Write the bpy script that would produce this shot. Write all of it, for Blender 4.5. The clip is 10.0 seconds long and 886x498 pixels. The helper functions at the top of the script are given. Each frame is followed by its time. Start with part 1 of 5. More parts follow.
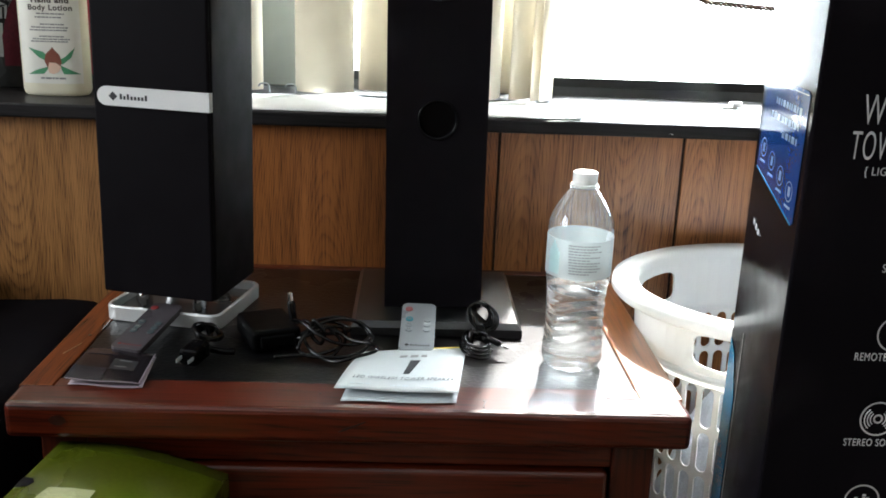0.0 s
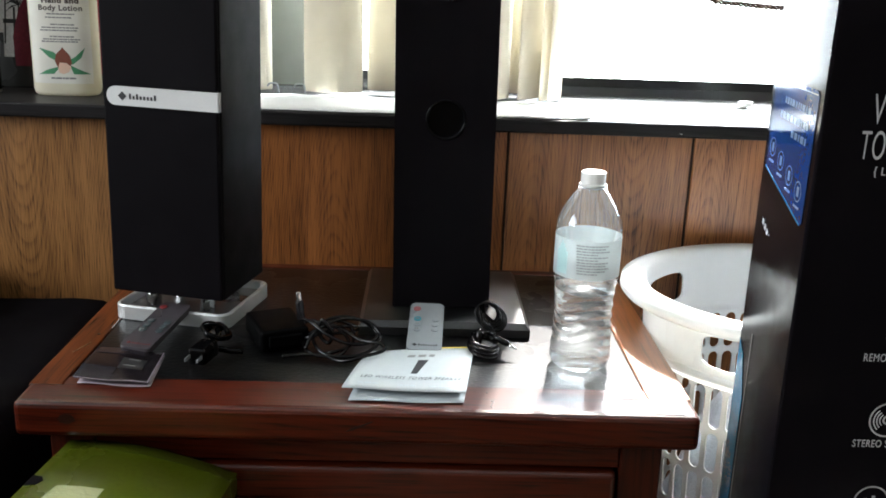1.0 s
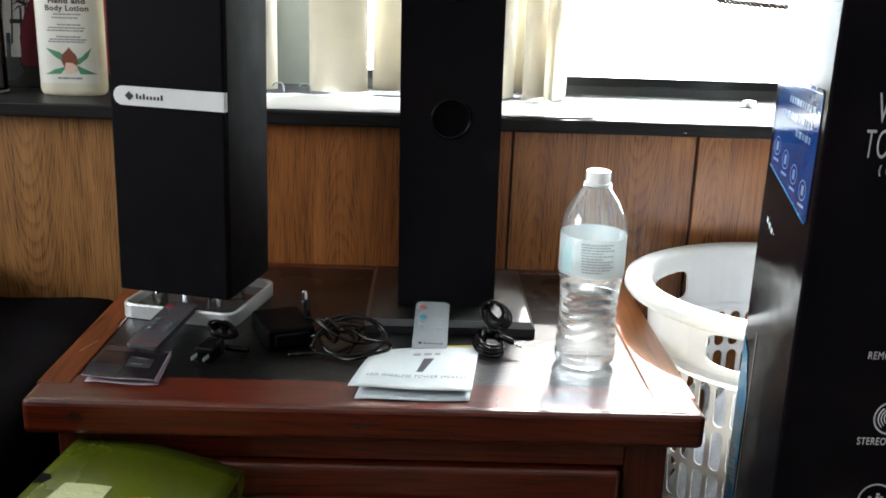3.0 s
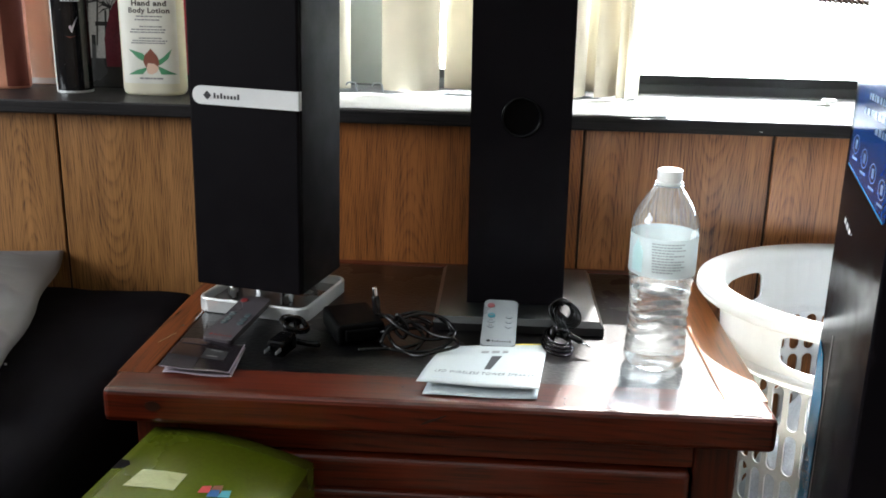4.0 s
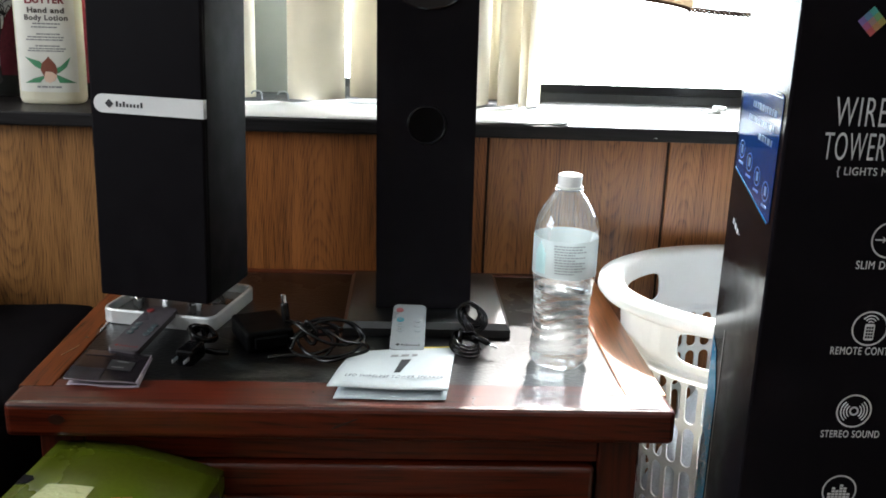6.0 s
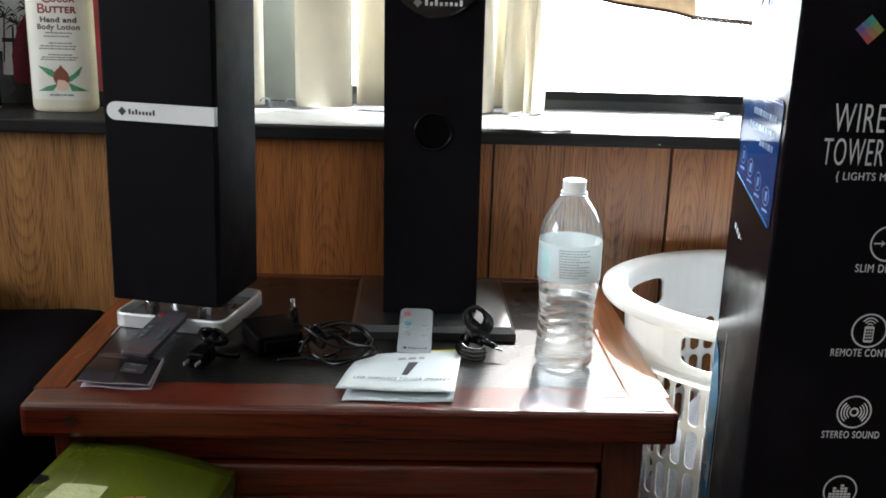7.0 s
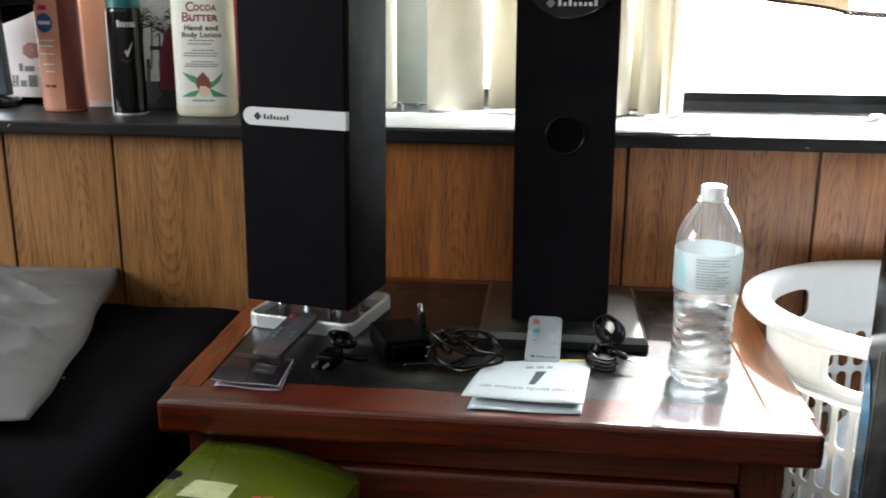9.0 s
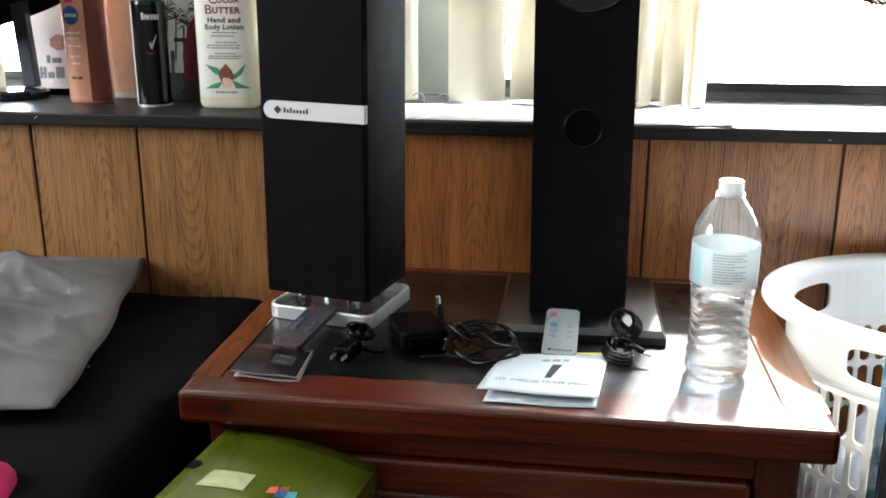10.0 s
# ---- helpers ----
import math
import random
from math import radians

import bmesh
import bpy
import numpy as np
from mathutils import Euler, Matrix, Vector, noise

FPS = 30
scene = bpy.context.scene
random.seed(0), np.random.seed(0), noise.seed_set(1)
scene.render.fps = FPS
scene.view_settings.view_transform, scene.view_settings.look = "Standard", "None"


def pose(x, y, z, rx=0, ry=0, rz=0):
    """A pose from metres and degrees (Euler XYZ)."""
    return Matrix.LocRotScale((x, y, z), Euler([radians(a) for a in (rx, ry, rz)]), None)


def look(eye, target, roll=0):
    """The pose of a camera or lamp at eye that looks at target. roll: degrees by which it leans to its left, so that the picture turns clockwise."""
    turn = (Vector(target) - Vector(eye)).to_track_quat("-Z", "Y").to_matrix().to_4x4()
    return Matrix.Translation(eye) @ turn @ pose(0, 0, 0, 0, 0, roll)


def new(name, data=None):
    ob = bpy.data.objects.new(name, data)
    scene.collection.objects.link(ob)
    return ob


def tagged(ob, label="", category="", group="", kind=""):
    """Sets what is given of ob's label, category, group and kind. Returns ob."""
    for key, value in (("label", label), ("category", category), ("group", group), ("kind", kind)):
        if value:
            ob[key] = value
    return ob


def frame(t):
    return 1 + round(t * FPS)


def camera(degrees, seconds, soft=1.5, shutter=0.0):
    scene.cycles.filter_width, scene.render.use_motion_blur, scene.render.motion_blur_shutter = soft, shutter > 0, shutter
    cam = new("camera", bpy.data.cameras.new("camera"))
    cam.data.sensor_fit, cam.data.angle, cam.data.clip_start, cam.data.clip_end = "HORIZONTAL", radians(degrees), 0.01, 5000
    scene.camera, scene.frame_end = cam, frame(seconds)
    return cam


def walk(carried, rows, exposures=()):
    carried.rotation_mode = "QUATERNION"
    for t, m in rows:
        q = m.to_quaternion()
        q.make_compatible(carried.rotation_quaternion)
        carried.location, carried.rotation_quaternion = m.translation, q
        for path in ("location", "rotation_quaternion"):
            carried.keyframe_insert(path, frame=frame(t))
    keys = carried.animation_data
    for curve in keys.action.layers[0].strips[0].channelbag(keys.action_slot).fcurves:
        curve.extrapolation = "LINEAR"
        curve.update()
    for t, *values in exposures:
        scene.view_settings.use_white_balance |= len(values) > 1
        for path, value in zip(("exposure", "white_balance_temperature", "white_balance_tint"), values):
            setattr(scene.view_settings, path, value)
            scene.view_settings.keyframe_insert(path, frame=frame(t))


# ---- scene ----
cam = camera(50.4, 10.0, soft=1.7, shutter=0.45)
PATH = [
    (0, (0.025, 0.047, 1.002), (0.098, 1.966, 0.442), 2.2),
    (0.5, (0.027, 0.048, 1.002), (0.089, 1.968, 0.443), 2.1),
    (1, (0.027, 0.047, 1.002), (0.079, 1.966, 0.441), 2.1),
    (1.5, (0.023, 0.05, 1.002), (0.066, 1.969, 0.44), 2.1),
    (2, (0.025, 0.048, 1.002), (0.066, 1.967, 0.44), 2.0),
    (3.3, (0.025, 0.040, 1.003), (0.070, 1.958, 0.440), 2.0),
    (3.5, (0.026, 0.038, 1.004), (0.017, 1.956, 0.439), 1.9),
    (3.7, (0.026, 0.038, 1.003), (-0.038, 1.955, 0.437), 1.6),
    (4, (0.027, 0.038, 1.002), (-0.079, 1.953, 0.435), 1.3),
    (4.2, (0.026, 0.030, 1.003), (0.014, 1.948, 0.439), 1.6),
    (4.5, (0.025, 0.018, 1.004), (0.017, 1.94, 0.449), 1.6),
    (5, (0.027, 0.013, 1.005), (-0.009, 1.938, 0.464), 1.3),
    (5.3, (0.029, 0.023, 1.002), (0.114, 1.945, 0.458), 2.0),
    (5.5, (0.029, 0.025, 1.002), (0.118, 1.948, 0.457), 2.0),
    (7, (0.026, 0.005, 1.004), (0.102, 1.932, 0.476), 1.8),
    (7.5, (0.025, -0.002, 1.005), (0.097, 1.928, 0.486), 1.9),
    (8, (0.025, -0.006, 1.006), (0.087, 1.925, 0.491), 1.8),
    (8.5, (0.024, -0.007, 1.006), (0.066, 1.925, 0.492), 1.9),
    (9, (0.029, 0.024, 1.003), (-0.175, 1.942, 0.474), 0.4),
    (9.5, (0.035, 0.022, 1.005), (-0.202, 1.934, 0.467), 0.2),
    (10, (0.041, 0.022, 1.013), (-0.222, 1.924, 0.453), 0.1),
]
walk(cam, [(t, look(eye, target, roll)) for t, eye, target, roll in PATH],
     ((0, 1.56), (2.2, 1.57), (3.5, 1.70), (5.0, 1.74), (5.5, 1.64), (7.0, 1.49), (8.5, 1.48), (9.0, 1.72), (10.0, 1.91)))

# ---- light ----
world = bpy.data.worlds.new("sky")
scene.world = world
world.use_nodes = True
wn, wl = world.node_tree.nodes, world.node_tree.links
sky = wn.new("ShaderNodeTexSky")
sky.sky_type, sky.sun_disc = "NISHITA", False
sky.sun_elevation, sky.sun_rotation = radians(46), radians(13)
wn["Background"].inputs["Strength"].default_value = 0.06
wl.new(sky.outputs["Color"], wn["Background"].inputs["Color"])


def area_lamp(name, m, w, h, power, color):
    data = bpy.data.lights.new(name, "AREA")
    data.shape, data.size, data.size_y, data.energy, data.color = "RECTANGLE", w, h, power, color
    ob = new(name, data)
    ob.matrix_world = m
    return ob


# sun high ahead and a little to the side, coming in past the blind
sun = new("sun", bpy.data.lights.new("sun", "SUN"))
sun.data.energy, sun.data.angle, sun.data.color = 5.0, radians(1.2), (1.0, 0.97, 0.935)
sun.matrix_world = look((0.23, 1.0, 1.063), (0, 0, 0))
# hazy daylight standing outside the wide window behind the night stand
area_lamp("daylight_window", pose(0.05, 1.95, 1.18, -90, 0, 0), 3.4, 0.95, 130, (0.80, 0.92, 1.0))
# unseen fill lamp added at the left, beside an opening behind the bed
area_lamp("daylight_side", pose(-2.34, 0.20, 1.55, 0, -90, 0), 1.1, 1.2, 20, (0.92, 0.96, 1.0))


# ---- materials ----
def node_mat(name):
    m = bpy.data.materials.new(name)
    m.use_nodes = True
    return m, m.node_tree.nodes, m.node_tree.links, m.node_tree.nodes["Principled BSDF"]


def plain(name, color, rough=0.5, metal=0.0, vary=0.12, scale=40.0, bump=0.1, coat=0.0, spec=0.5, depth=0.0006, coat_rough=0.12):
    """A surface with colour and gloss that vary at two scales, and fine relief."""
    m, n, l, p = node_mat(name)
    tc = n.new("ShaderNodeTexCoord")
    big, fine = n.new("ShaderNodeTexNoise"), n.new("ShaderNodeTexNoise")
    big.inputs["Scale"].default_value, big.inputs["Detail"].default_value = scale * 0.2, 4
    fine.inputs["Scale"].default_value, fine.inputs["Detail"].default_value = scale * 6, 3
    for t in (big, fine):
        l.new(tc.outputs["Object"], t.inputs["Vector"])
    both = n.new("ShaderNodeMath")
    both.operation = "ADD"
    l.new(big.outputs["Fac"], both.inputs[0])
    l.new(fine.outputs["Fac"], both.inputs[1])
    ramp = n.new("ShaderNodeMapRange")
    ramp.inputs["From Min"].default_value, ramp.inputs["From Max"].default_value = 0.6, 1.4
    ramp.inputs["To Min"].default_value, ramp.inputs["To Max"].default_value = 1 - vary, 1 + vary
    l.new(both.outputs[0], ramp.inputs["Value"])
    mul = n.new("ShaderNodeVectorMath")
    mul.operation = "SCALE"
    mul.inputs[0].default_value = color
    l.new(ramp.outputs["Result"], mul.inputs["Scale"])
    l.new(mul.outputs["Vector"], p.inputs["Base Color"])
    rr = n.new("ShaderNodeMapRange")
    rr.inputs["From Min"].default_value, rr.inputs["From Max"].default_value = 0.3, 0.7
    rr.inputs["To Min"].default_value, rr.inputs["To Max"].default_value = max(rough - 0.06, 0.02), min(rough + 0.08, 1)
    l.new(big.outputs["Fac"], rr.inputs["Value"])
    l.new(rr.outputs["Result"], p.inputs["Roughness"])
    p.inputs["Metallic"].default_value = metal
    p.inputs["Coat Weight"].default_value = coat
    p.inputs["Coat Roughness"].default_value = coat_rough
    p.inputs["Specular IOR Level"].default_value = spec
    if bump:
        b = n.new("ShaderNodeBump")
        b.inputs["Strength"].default_value, b.inputs["Distance"].default_value = bump, depth
        l.new(fine.outputs["Fac"], b.inputs["Height"])
        l.new(b.outputs["Normal"], p.inputs["Normal"])
    return m


def grain(name, dark, light, along="z", arch=0.03, gap=0.005, period=0.17, line=0.5, pore=0.35, rough=0.4, coat=0.0, spec=0.5, tint=0.10, bump=0.2, pore_scale=520.0, blotch=0.16, wobble=0.9):
    """Sawn wood: growth lines that run straight and meet in arches, dark pores along the grain, uneven stain, each board of its own."""
    m, n, l, p = node_mat(name)

    def calc(op, a, b=None, c=None):
        k = n.new("ShaderNodeMath")
        k.operation = op
        for i, v in enumerate((a, b, c)):
            if v is None:
                continue
            if isinstance(v, (int, float)):
                k.inputs[i].default_value = v
            else:
                l.new(v, k.inputs[i])
        return k.outputs[0]

    def spread(value, a, b, lo, hi):
        k = n.new("ShaderNodeMapRange")
        for key, v in (("From Min", a), ("From Max", b), ("To Min", lo), ("To Max", hi)):
            k.inputs[key].default_value = v
        l.new(value, k.inputs["Value"])
        return k.outputs["Result"]

    def dot(v, axis):
        k = n.new("ShaderNodeVectorMath")
        k.operation = "DOT_PRODUCT"
        k.inputs[1].default_value = axis
        l.new(v, k.inputs[0])
        return k.outputs["Value"]

    def cloud(scale, stretch, detail, rough_=0.55):
        mp, t = n.new("ShaderNodeMapping"), n.new("ShaderNodeTexNoise")
        mp.inputs["Scale"].default_value = {"z": (1, 1, stretch), "x": (stretch, 1, 1), "y": (1, stretch, 1)}[along]
        t.inputs["Scale"].default_value, t.inputs["Detail"].default_value, t.inputs["Roughness"].default_value = scale, detail, rough_
        l.new(place, mp.inputs["Vector"])
        l.new(mp.outputs["Vector"], t.inputs["Vector"])
        return t.outputs["Fac"]

    tc, info = n.new("ShaderNodeTexCoord"), n.new("ShaderNodeObjectInfo")
    own = n.new("ShaderNodeVectorMath")
    own.operation = "MULTIPLY_ADD"
    own.inputs[1].default_value = (3.1, 7.7, 5.3)
    comb = n.new("ShaderNodeCombineXYZ")
    for k in range(3):
        l.new(info.outputs["Random"], comb.inputs[k])
    l.new(comb.outputs["Vector"], own.inputs[0])
    l.new(tc.outputs["Object"], own.inputs[2])
    place = own.outputs["Vector"]
    run = dot(place, {"z": (0, 0, 1), "x": (1, 0, 0), "y": (0, 1, 0)}[along])
    across = dot(place, {"z": (1, 0.6, 0), "x": (0, 0.9, 1.0), "y": (1, 0, 0.9)}[along])
    drift = cloud(4.0, 0.35, 2.0)
    tremor = cloud(38.0, 0.12, 2.0)
    height = period * arch / (gap * 2 * math.pi)
    wave = calc("COSINE", calc("MULTIPLY", calc("MULTIPLY_ADD", drift, 0.10, across), 2 * math.pi / period))
    f = calc("MULTIPLY_ADD", wave, height, run)
    f = calc("MULTIPLY_ADD", drift, wobble * height, f)
    f = calc("MULTIPLY_ADD", tremor, 1.3 * arch, f)
    ring = calc("FRACT", calc("MULTIPLY", f, 1 / arch))
    edge = n.new("ShaderNodeValToRGB")
    e = edge.color_ramp.elements
    e[0].position, e[0].color = 0.0, (0.35, 0.35, 0.35, 1)
    e[1].position, e[1].color = 1.0, (0.35, 0.35, 0.35, 1)
    for pos, v in ((0.10, 0.05), (0.50, 0.12), (0.80, 0.75), (0.90, 1.0)):
        e.new(pos).color = (v, v, v, 1)
    l.new(ring, edge.inputs["Fac"])
    fibres = cloud(pore_scale, 0.022, 3.0, 0.65)
    dots = spread(fibres, 0.44, 0.66, 0.0, 1.0)
    streak = cloud(70.0, 0.03, 3.0)
    stain = cloud(8.0, 0.30, 4.0)
    v = calc("MULTIPLY", calc("MULTIPLY", edge.outputs["Color"], calc("MULTIPLY_ADD", dots, 0.75, 0.40)), -line)
    v = calc("ADD", v, calc("MULTIPLY", dots, -pore))
    v = calc("ADD", v, spread(stain, 0.3, 0.7, -blotch, blotch))
    v = calc("ADD", v, spread(streak, 0.3, 0.7, -0.16, 0.16))
    v = calc("ADD", v, 0.86)
    ramp = n.new("ShaderNodeValToRGB")
    r = ramp.color_ramp.elements
    r[0].position, r[0].color = 0.05, (*dark, 1)
    r[1].position, r[1].color = 0.95, (*light, 1)
    l.new(v, ramp.inputs["Fac"])
    hue, sc = n.new("ShaderNodeVectorMath"), n.new("ShaderNodeVectorMath")
    hue.operation, sc.operation = "MULTIPLY", "SCALE"
    l.new(ramp.outputs["Color"], hue.inputs[0])
    l.new(info.outputs["Color"], hue.inputs[1])
    l.new(hue.outputs["Vector"], sc.inputs[0])
    l.new(spread(info.outputs["Random"], 0, 1, 1 - tint, 1 + tint), sc.inputs["Scale"])
    l.new(sc.outputs["Vector"], p.inputs["Base Color"])
    l.new(spread(stain, 0.3, 0.7, rough - 0.07, rough + 0.09), p.inputs["Roughness"])
    p.inputs["Coat Weight"].default_value, p.inputs["Coat Roughness"].default_value = coat, 0.33
    p.inputs["Specular IOR Level"].default_value = spec
    b = n.new("ShaderNodeBump")
    b.inputs["Strength"].default_value, b.inputs["Distance"].default_value = bump, 0.0006
    l.new(v, b.inputs["Height"])
    l.new(b.outputs["Normal"], p.inputs["Normal"])
    return m


def clear(name, color, ior, rough=0.0):
    m, n, l, p = node_mat(name)
    p.inputs["Base Color"].default_value = (*color, 1)
    p.inputs["Transmission Weight"].default_value = 1.0
    p.inputs["IOR"].default_value, p.inputs["Roughness"].default_value = ior, rough
    return m


def film(name, color, gloss_rough=0.05, haze=0.0):
    """A thin clear plastic skin: it lets light straight through and gleams at a slant."""
    m, n, l, p = node_mat(name)
    n.remove(p)
    out = n["Material Output"]
    tr, gl, fr, mix = n.new("ShaderNodeBsdfTransparent"), n.new("ShaderNodeBsdfGlossy"), n.new("ShaderNodeLayerWeight"), n.new("ShaderNodeMixShader")
    tr.inputs["Color"].default_value = (*color, 1)
    gl.inputs["Roughness"].default_value = gloss_rough
    fr.inputs["Blend"].default_value = 0.25
    rise = n.new("ShaderNodeMapRange")
    rise.inputs["To Min"].default_value, rise.inputs["To Max"].default_value = 0.03, 0.55
    l.new(fr.outputs["Facing"], rise.inputs["Value"])
    l.new(rise.outputs["Result"], mix.inputs["Fac"])
    veil, cloud = n.new("ShaderNodeMixShader"), n.new("ShaderNodeBsdfTranslucent")
    veil.inputs["Fac"].default_value = haze
    cloud.inputs["Color"].default_value = (0.9, 0.94, 0.95, 1)
    l.new(tr.outputs["BSDF"], veil.inputs[1])
    l.new(cloud.outputs["BSDF"], veil.inputs[2])
    l.new(veil.outputs["Shader"], mix.inputs[1])
    l.new(gl.outputs["BSDF"], mix.inputs[2])
    l.new(mix.outputs["Shader"], out.inputs["Surface"])
    return m


def see_through(name, color, share, rough=0.5, vary=0.1, glow=(1.0, 1.0, 1.0)):
    """Matt plastic or cloth that lets some of the light behind it pass."""
    m, n, l, p = node_mat(name)
    out = n["Material Output"]
    t, mix = n.new("ShaderNodeBsdfTranslucent"), n.new("ShaderNodeMixShader")
    noise_t, mr, mul = n.new("ShaderNodeTexNoise"), n.new("ShaderNodeMapRange"), n.new("ShaderNodeVectorMath")
    noise_t.inputs["Scale"].default_value, noise_t.inputs["Detail"].default_value = 25, 4
    tc = n.new("ShaderNodeTexCoord")
    l.new(tc.outputs["Object"], noise_t.inputs["Vector"])
    mr.inputs["To Min"].default_value, mr.inputs["To Max"].default_value = 1 - vary, 1 + vary
    l.new(noise_t.outputs["Fac"], mr.inputs["Value"])
    mul.operation = "SCALE"
    mul.inputs[0].default_value = color
    l.new(mr.outputs["Result"], mul.inputs["Scale"])
    l.new(mul.outputs["Vector"], p.inputs["Base Color"])
    tint = n.new("ShaderNodeVectorMath")
    tint.operation = "MULTIPLY"
    tint.inputs[1].default_value = glow
    l.new(mul.outputs["Vector"], tint.inputs[0])
    l.new(tint.outputs["Vector"], t.inputs["Color"])
    p.inputs["Roughness"].default_value = rough
    mix.inputs["Fac"].default_value = share
    l.new(p.outputs["BSDF"], mix.inputs[1])
    l.new(t.outputs["BSDF"], mix.inputs[2])
    l.new(mix.outputs["Shader"], out.inputs["Surface"])
    return m


def sheer(m, share):
    """The same material with part of the light passing straight through."""
    n, l = m.node_tree.nodes, m.node_tree.links
    out = n["Material Output"]
    was = out.inputs["Surface"].links[0].from_socket
    t, mix = n.new("ShaderNodeBsdfTransparent"), n.new("ShaderNodeMixShader")
    mix.inputs["Fac"].default_value = share
    l.new(was, mix.inputs[1])
    l.new(t.outputs["BSDF"], mix.inputs[2])
    l.new(mix.outputs["Shader"], out.inputs["Surface"])
    return m


M_PANEL = grain("oak_panelling", (0.052, 0.019, 0.0060), (0.430, 0.205, 0.068), "z", 0.027, 0.0029, 0.24, 0.40, 0.44, 0.36, tint=0.08, bump=0.3, pore_scale=760.0, blotch=0.16)
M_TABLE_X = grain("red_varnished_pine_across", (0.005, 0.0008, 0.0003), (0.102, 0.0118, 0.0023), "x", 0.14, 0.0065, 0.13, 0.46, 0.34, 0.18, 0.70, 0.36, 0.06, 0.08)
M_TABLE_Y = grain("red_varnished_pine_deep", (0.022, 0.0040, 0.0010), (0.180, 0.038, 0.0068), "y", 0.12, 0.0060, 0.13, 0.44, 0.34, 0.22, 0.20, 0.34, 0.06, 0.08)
# sun glare put into the colour: lighter copy of the pine above
M_TABLE_SUNLIT = grain("red_varnished_pine_sunlit", (0.060, 0.018, 0.005), (0.34, 0.105, 0.022), "y", 0.12, 0.0060, 0.13, 0.40, 0.30, 0.32, 1.0, 0.60, 0.06, 0.08)
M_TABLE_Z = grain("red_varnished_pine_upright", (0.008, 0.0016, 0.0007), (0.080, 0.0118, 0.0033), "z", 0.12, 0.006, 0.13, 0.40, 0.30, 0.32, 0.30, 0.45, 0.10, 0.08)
M_KNOT = plain("dark_knot", (0.0045, 0.0016, 0.0010), 0.4, coat=0.1)
M_KNOT_RED = plain("red_brown_knot", (0.022, 0.0055, 0.0025), 0.35, vary=0.4, scale=120, coat=0.5)
M_SCRATCH = plain("bare_scratched_wood", (0.36, 0.22, 0.12), 0.5, bump=0.0)
M_GROOVE = plain("groove_shadow_stain", (0.03, 0.012, 0.006), 0.6)
M_INSET = plain("black_leatherette", (0.0012, 0.0012, 0.0015), 0.28, vary=0.25, scale=36, bump=0.6, depth=0.0019, spec=0.05, coat=0.75, coat_rough=0.34)
M_LEDGE = grain("black_stained_ledge", (0.005, 0.0048, 0.005), (0.022, 0.0205, 0.021), "x", 0.15, 0.006, 0.13, 0.4, 0.4, 0.38, 0.0, 0.20, 0.05, 0.4)
M_FROST = see_through("frosted_grey_strip", (0.22, 0.24, 0.235), 0.030, 0.4)
M_SILL_RAIL = plain("grey_anodised_rail", (0.085, 0.09, 0.095), 0.45, 0.3)
M_RAIL = plain("black_anodised_rail", (0.02, 0.021, 0.023), 0.35, 0.2)
M_ALU = plain("weathered_aluminium", (0.34, 0.36, 0.38), 0.5, 0.5)
M_WALL = plain("tan_wall_paint", (0.22, 0.17, 0.13), 0.8, bump=0.2)
M_CEIL = plain("white_ceiling_paint", (0.52, 0.52, 0.51), 0.9, bump=0.3)
M_FLOOR = plain("brown_carpet", (0.11, 0.075, 0.05), 0.95, vary=0.3, scale=120, bump=0.8, depth=0.004)
M_SLAT = see_through("cream_blind_slat", (0.77, 0.705, 0.565), 0.128)
M_BLACK = plain("matt_black_vinyl", (0.0052, 0.0045, 0.0056), 0.50, vary=0.10, scale=200, bump=0.15, spec=0.05)
M_BLACK_SIDE = plain("black_woodgrain_vinyl", (0.0075, 0.0073, 0.008), 0.60, vary=0.12, scale=160, bump=0.2, spec=0.08)
M_GLOSS = plain("gloss_black_plastic", (0.006, 0.006, 0.007), 0.10, vary=0.1, bump=0.02)
M_PORT = plain("black_port_plastic", (0.003, 0.003, 0.0035), 0.2, vary=0.1, bump=0.02, spec=0.12)
M_BOARD = plain("satin_black_board", (0.0075, 0.0078, 0.0082), 0.36, vary=0.15, scale=80, bump=0.35, spec=0.55, coat=0.7, depth=0.001, coat_rough=0.32)
M_SILVER = plain("brushed_silver", (0.66, 0.68, 0.67), 0.34, 0.45, vary=0.06, scale=120, bump=0.06)
M_CHROME = plain("chrome", (0.75, 0.75, 0.76), 0.08, 1.0, vary=0.03, bump=0.0)
M_BADGE = plain("silver_grey_badge", (0.72, 0.73, 0.72), 0.38, 0.0, vary=0.05, scale=150, bump=0.05)
M_INK = plain("black_ink", (0.02, 0.02, 0.022), 0.5, bump=0.0)
M_INK_GREY = plain("grey_ink", (0.22, 0.22, 0.22), 0.5, bump=0.0)
M_WHITE_INK = plain("white_ink", (0.62, 0.62, 0.63), 0.45, bump=0.0)
M_PAPER = plain("white_paper", (0.76, 0.77, 0.76), 0.5, vary=0.04, bump=0.05)
M_BOOKLET = plain("cool_white_coated_paper", (0.45, 0.49, 0.495), 0.4, vary=0.04, bump=0.05)
M_PAPER_GREY = plain("grey_printed_paper", (0.46, 0.52, 0.54), 0.5, vary=0.06, bump=0.05)
M_YELLOW = plain("yellow_print", (0.70, 0.55, 0.06), 0.5, bump=0.0)
M_RED = plain("red_print", (0.50, 0.05, 0.05), 0.5, bump=0.0)
M_TEAL = plain("teal_print", (0.05, 0.28, 0.34), 0.5, bump=0.0)
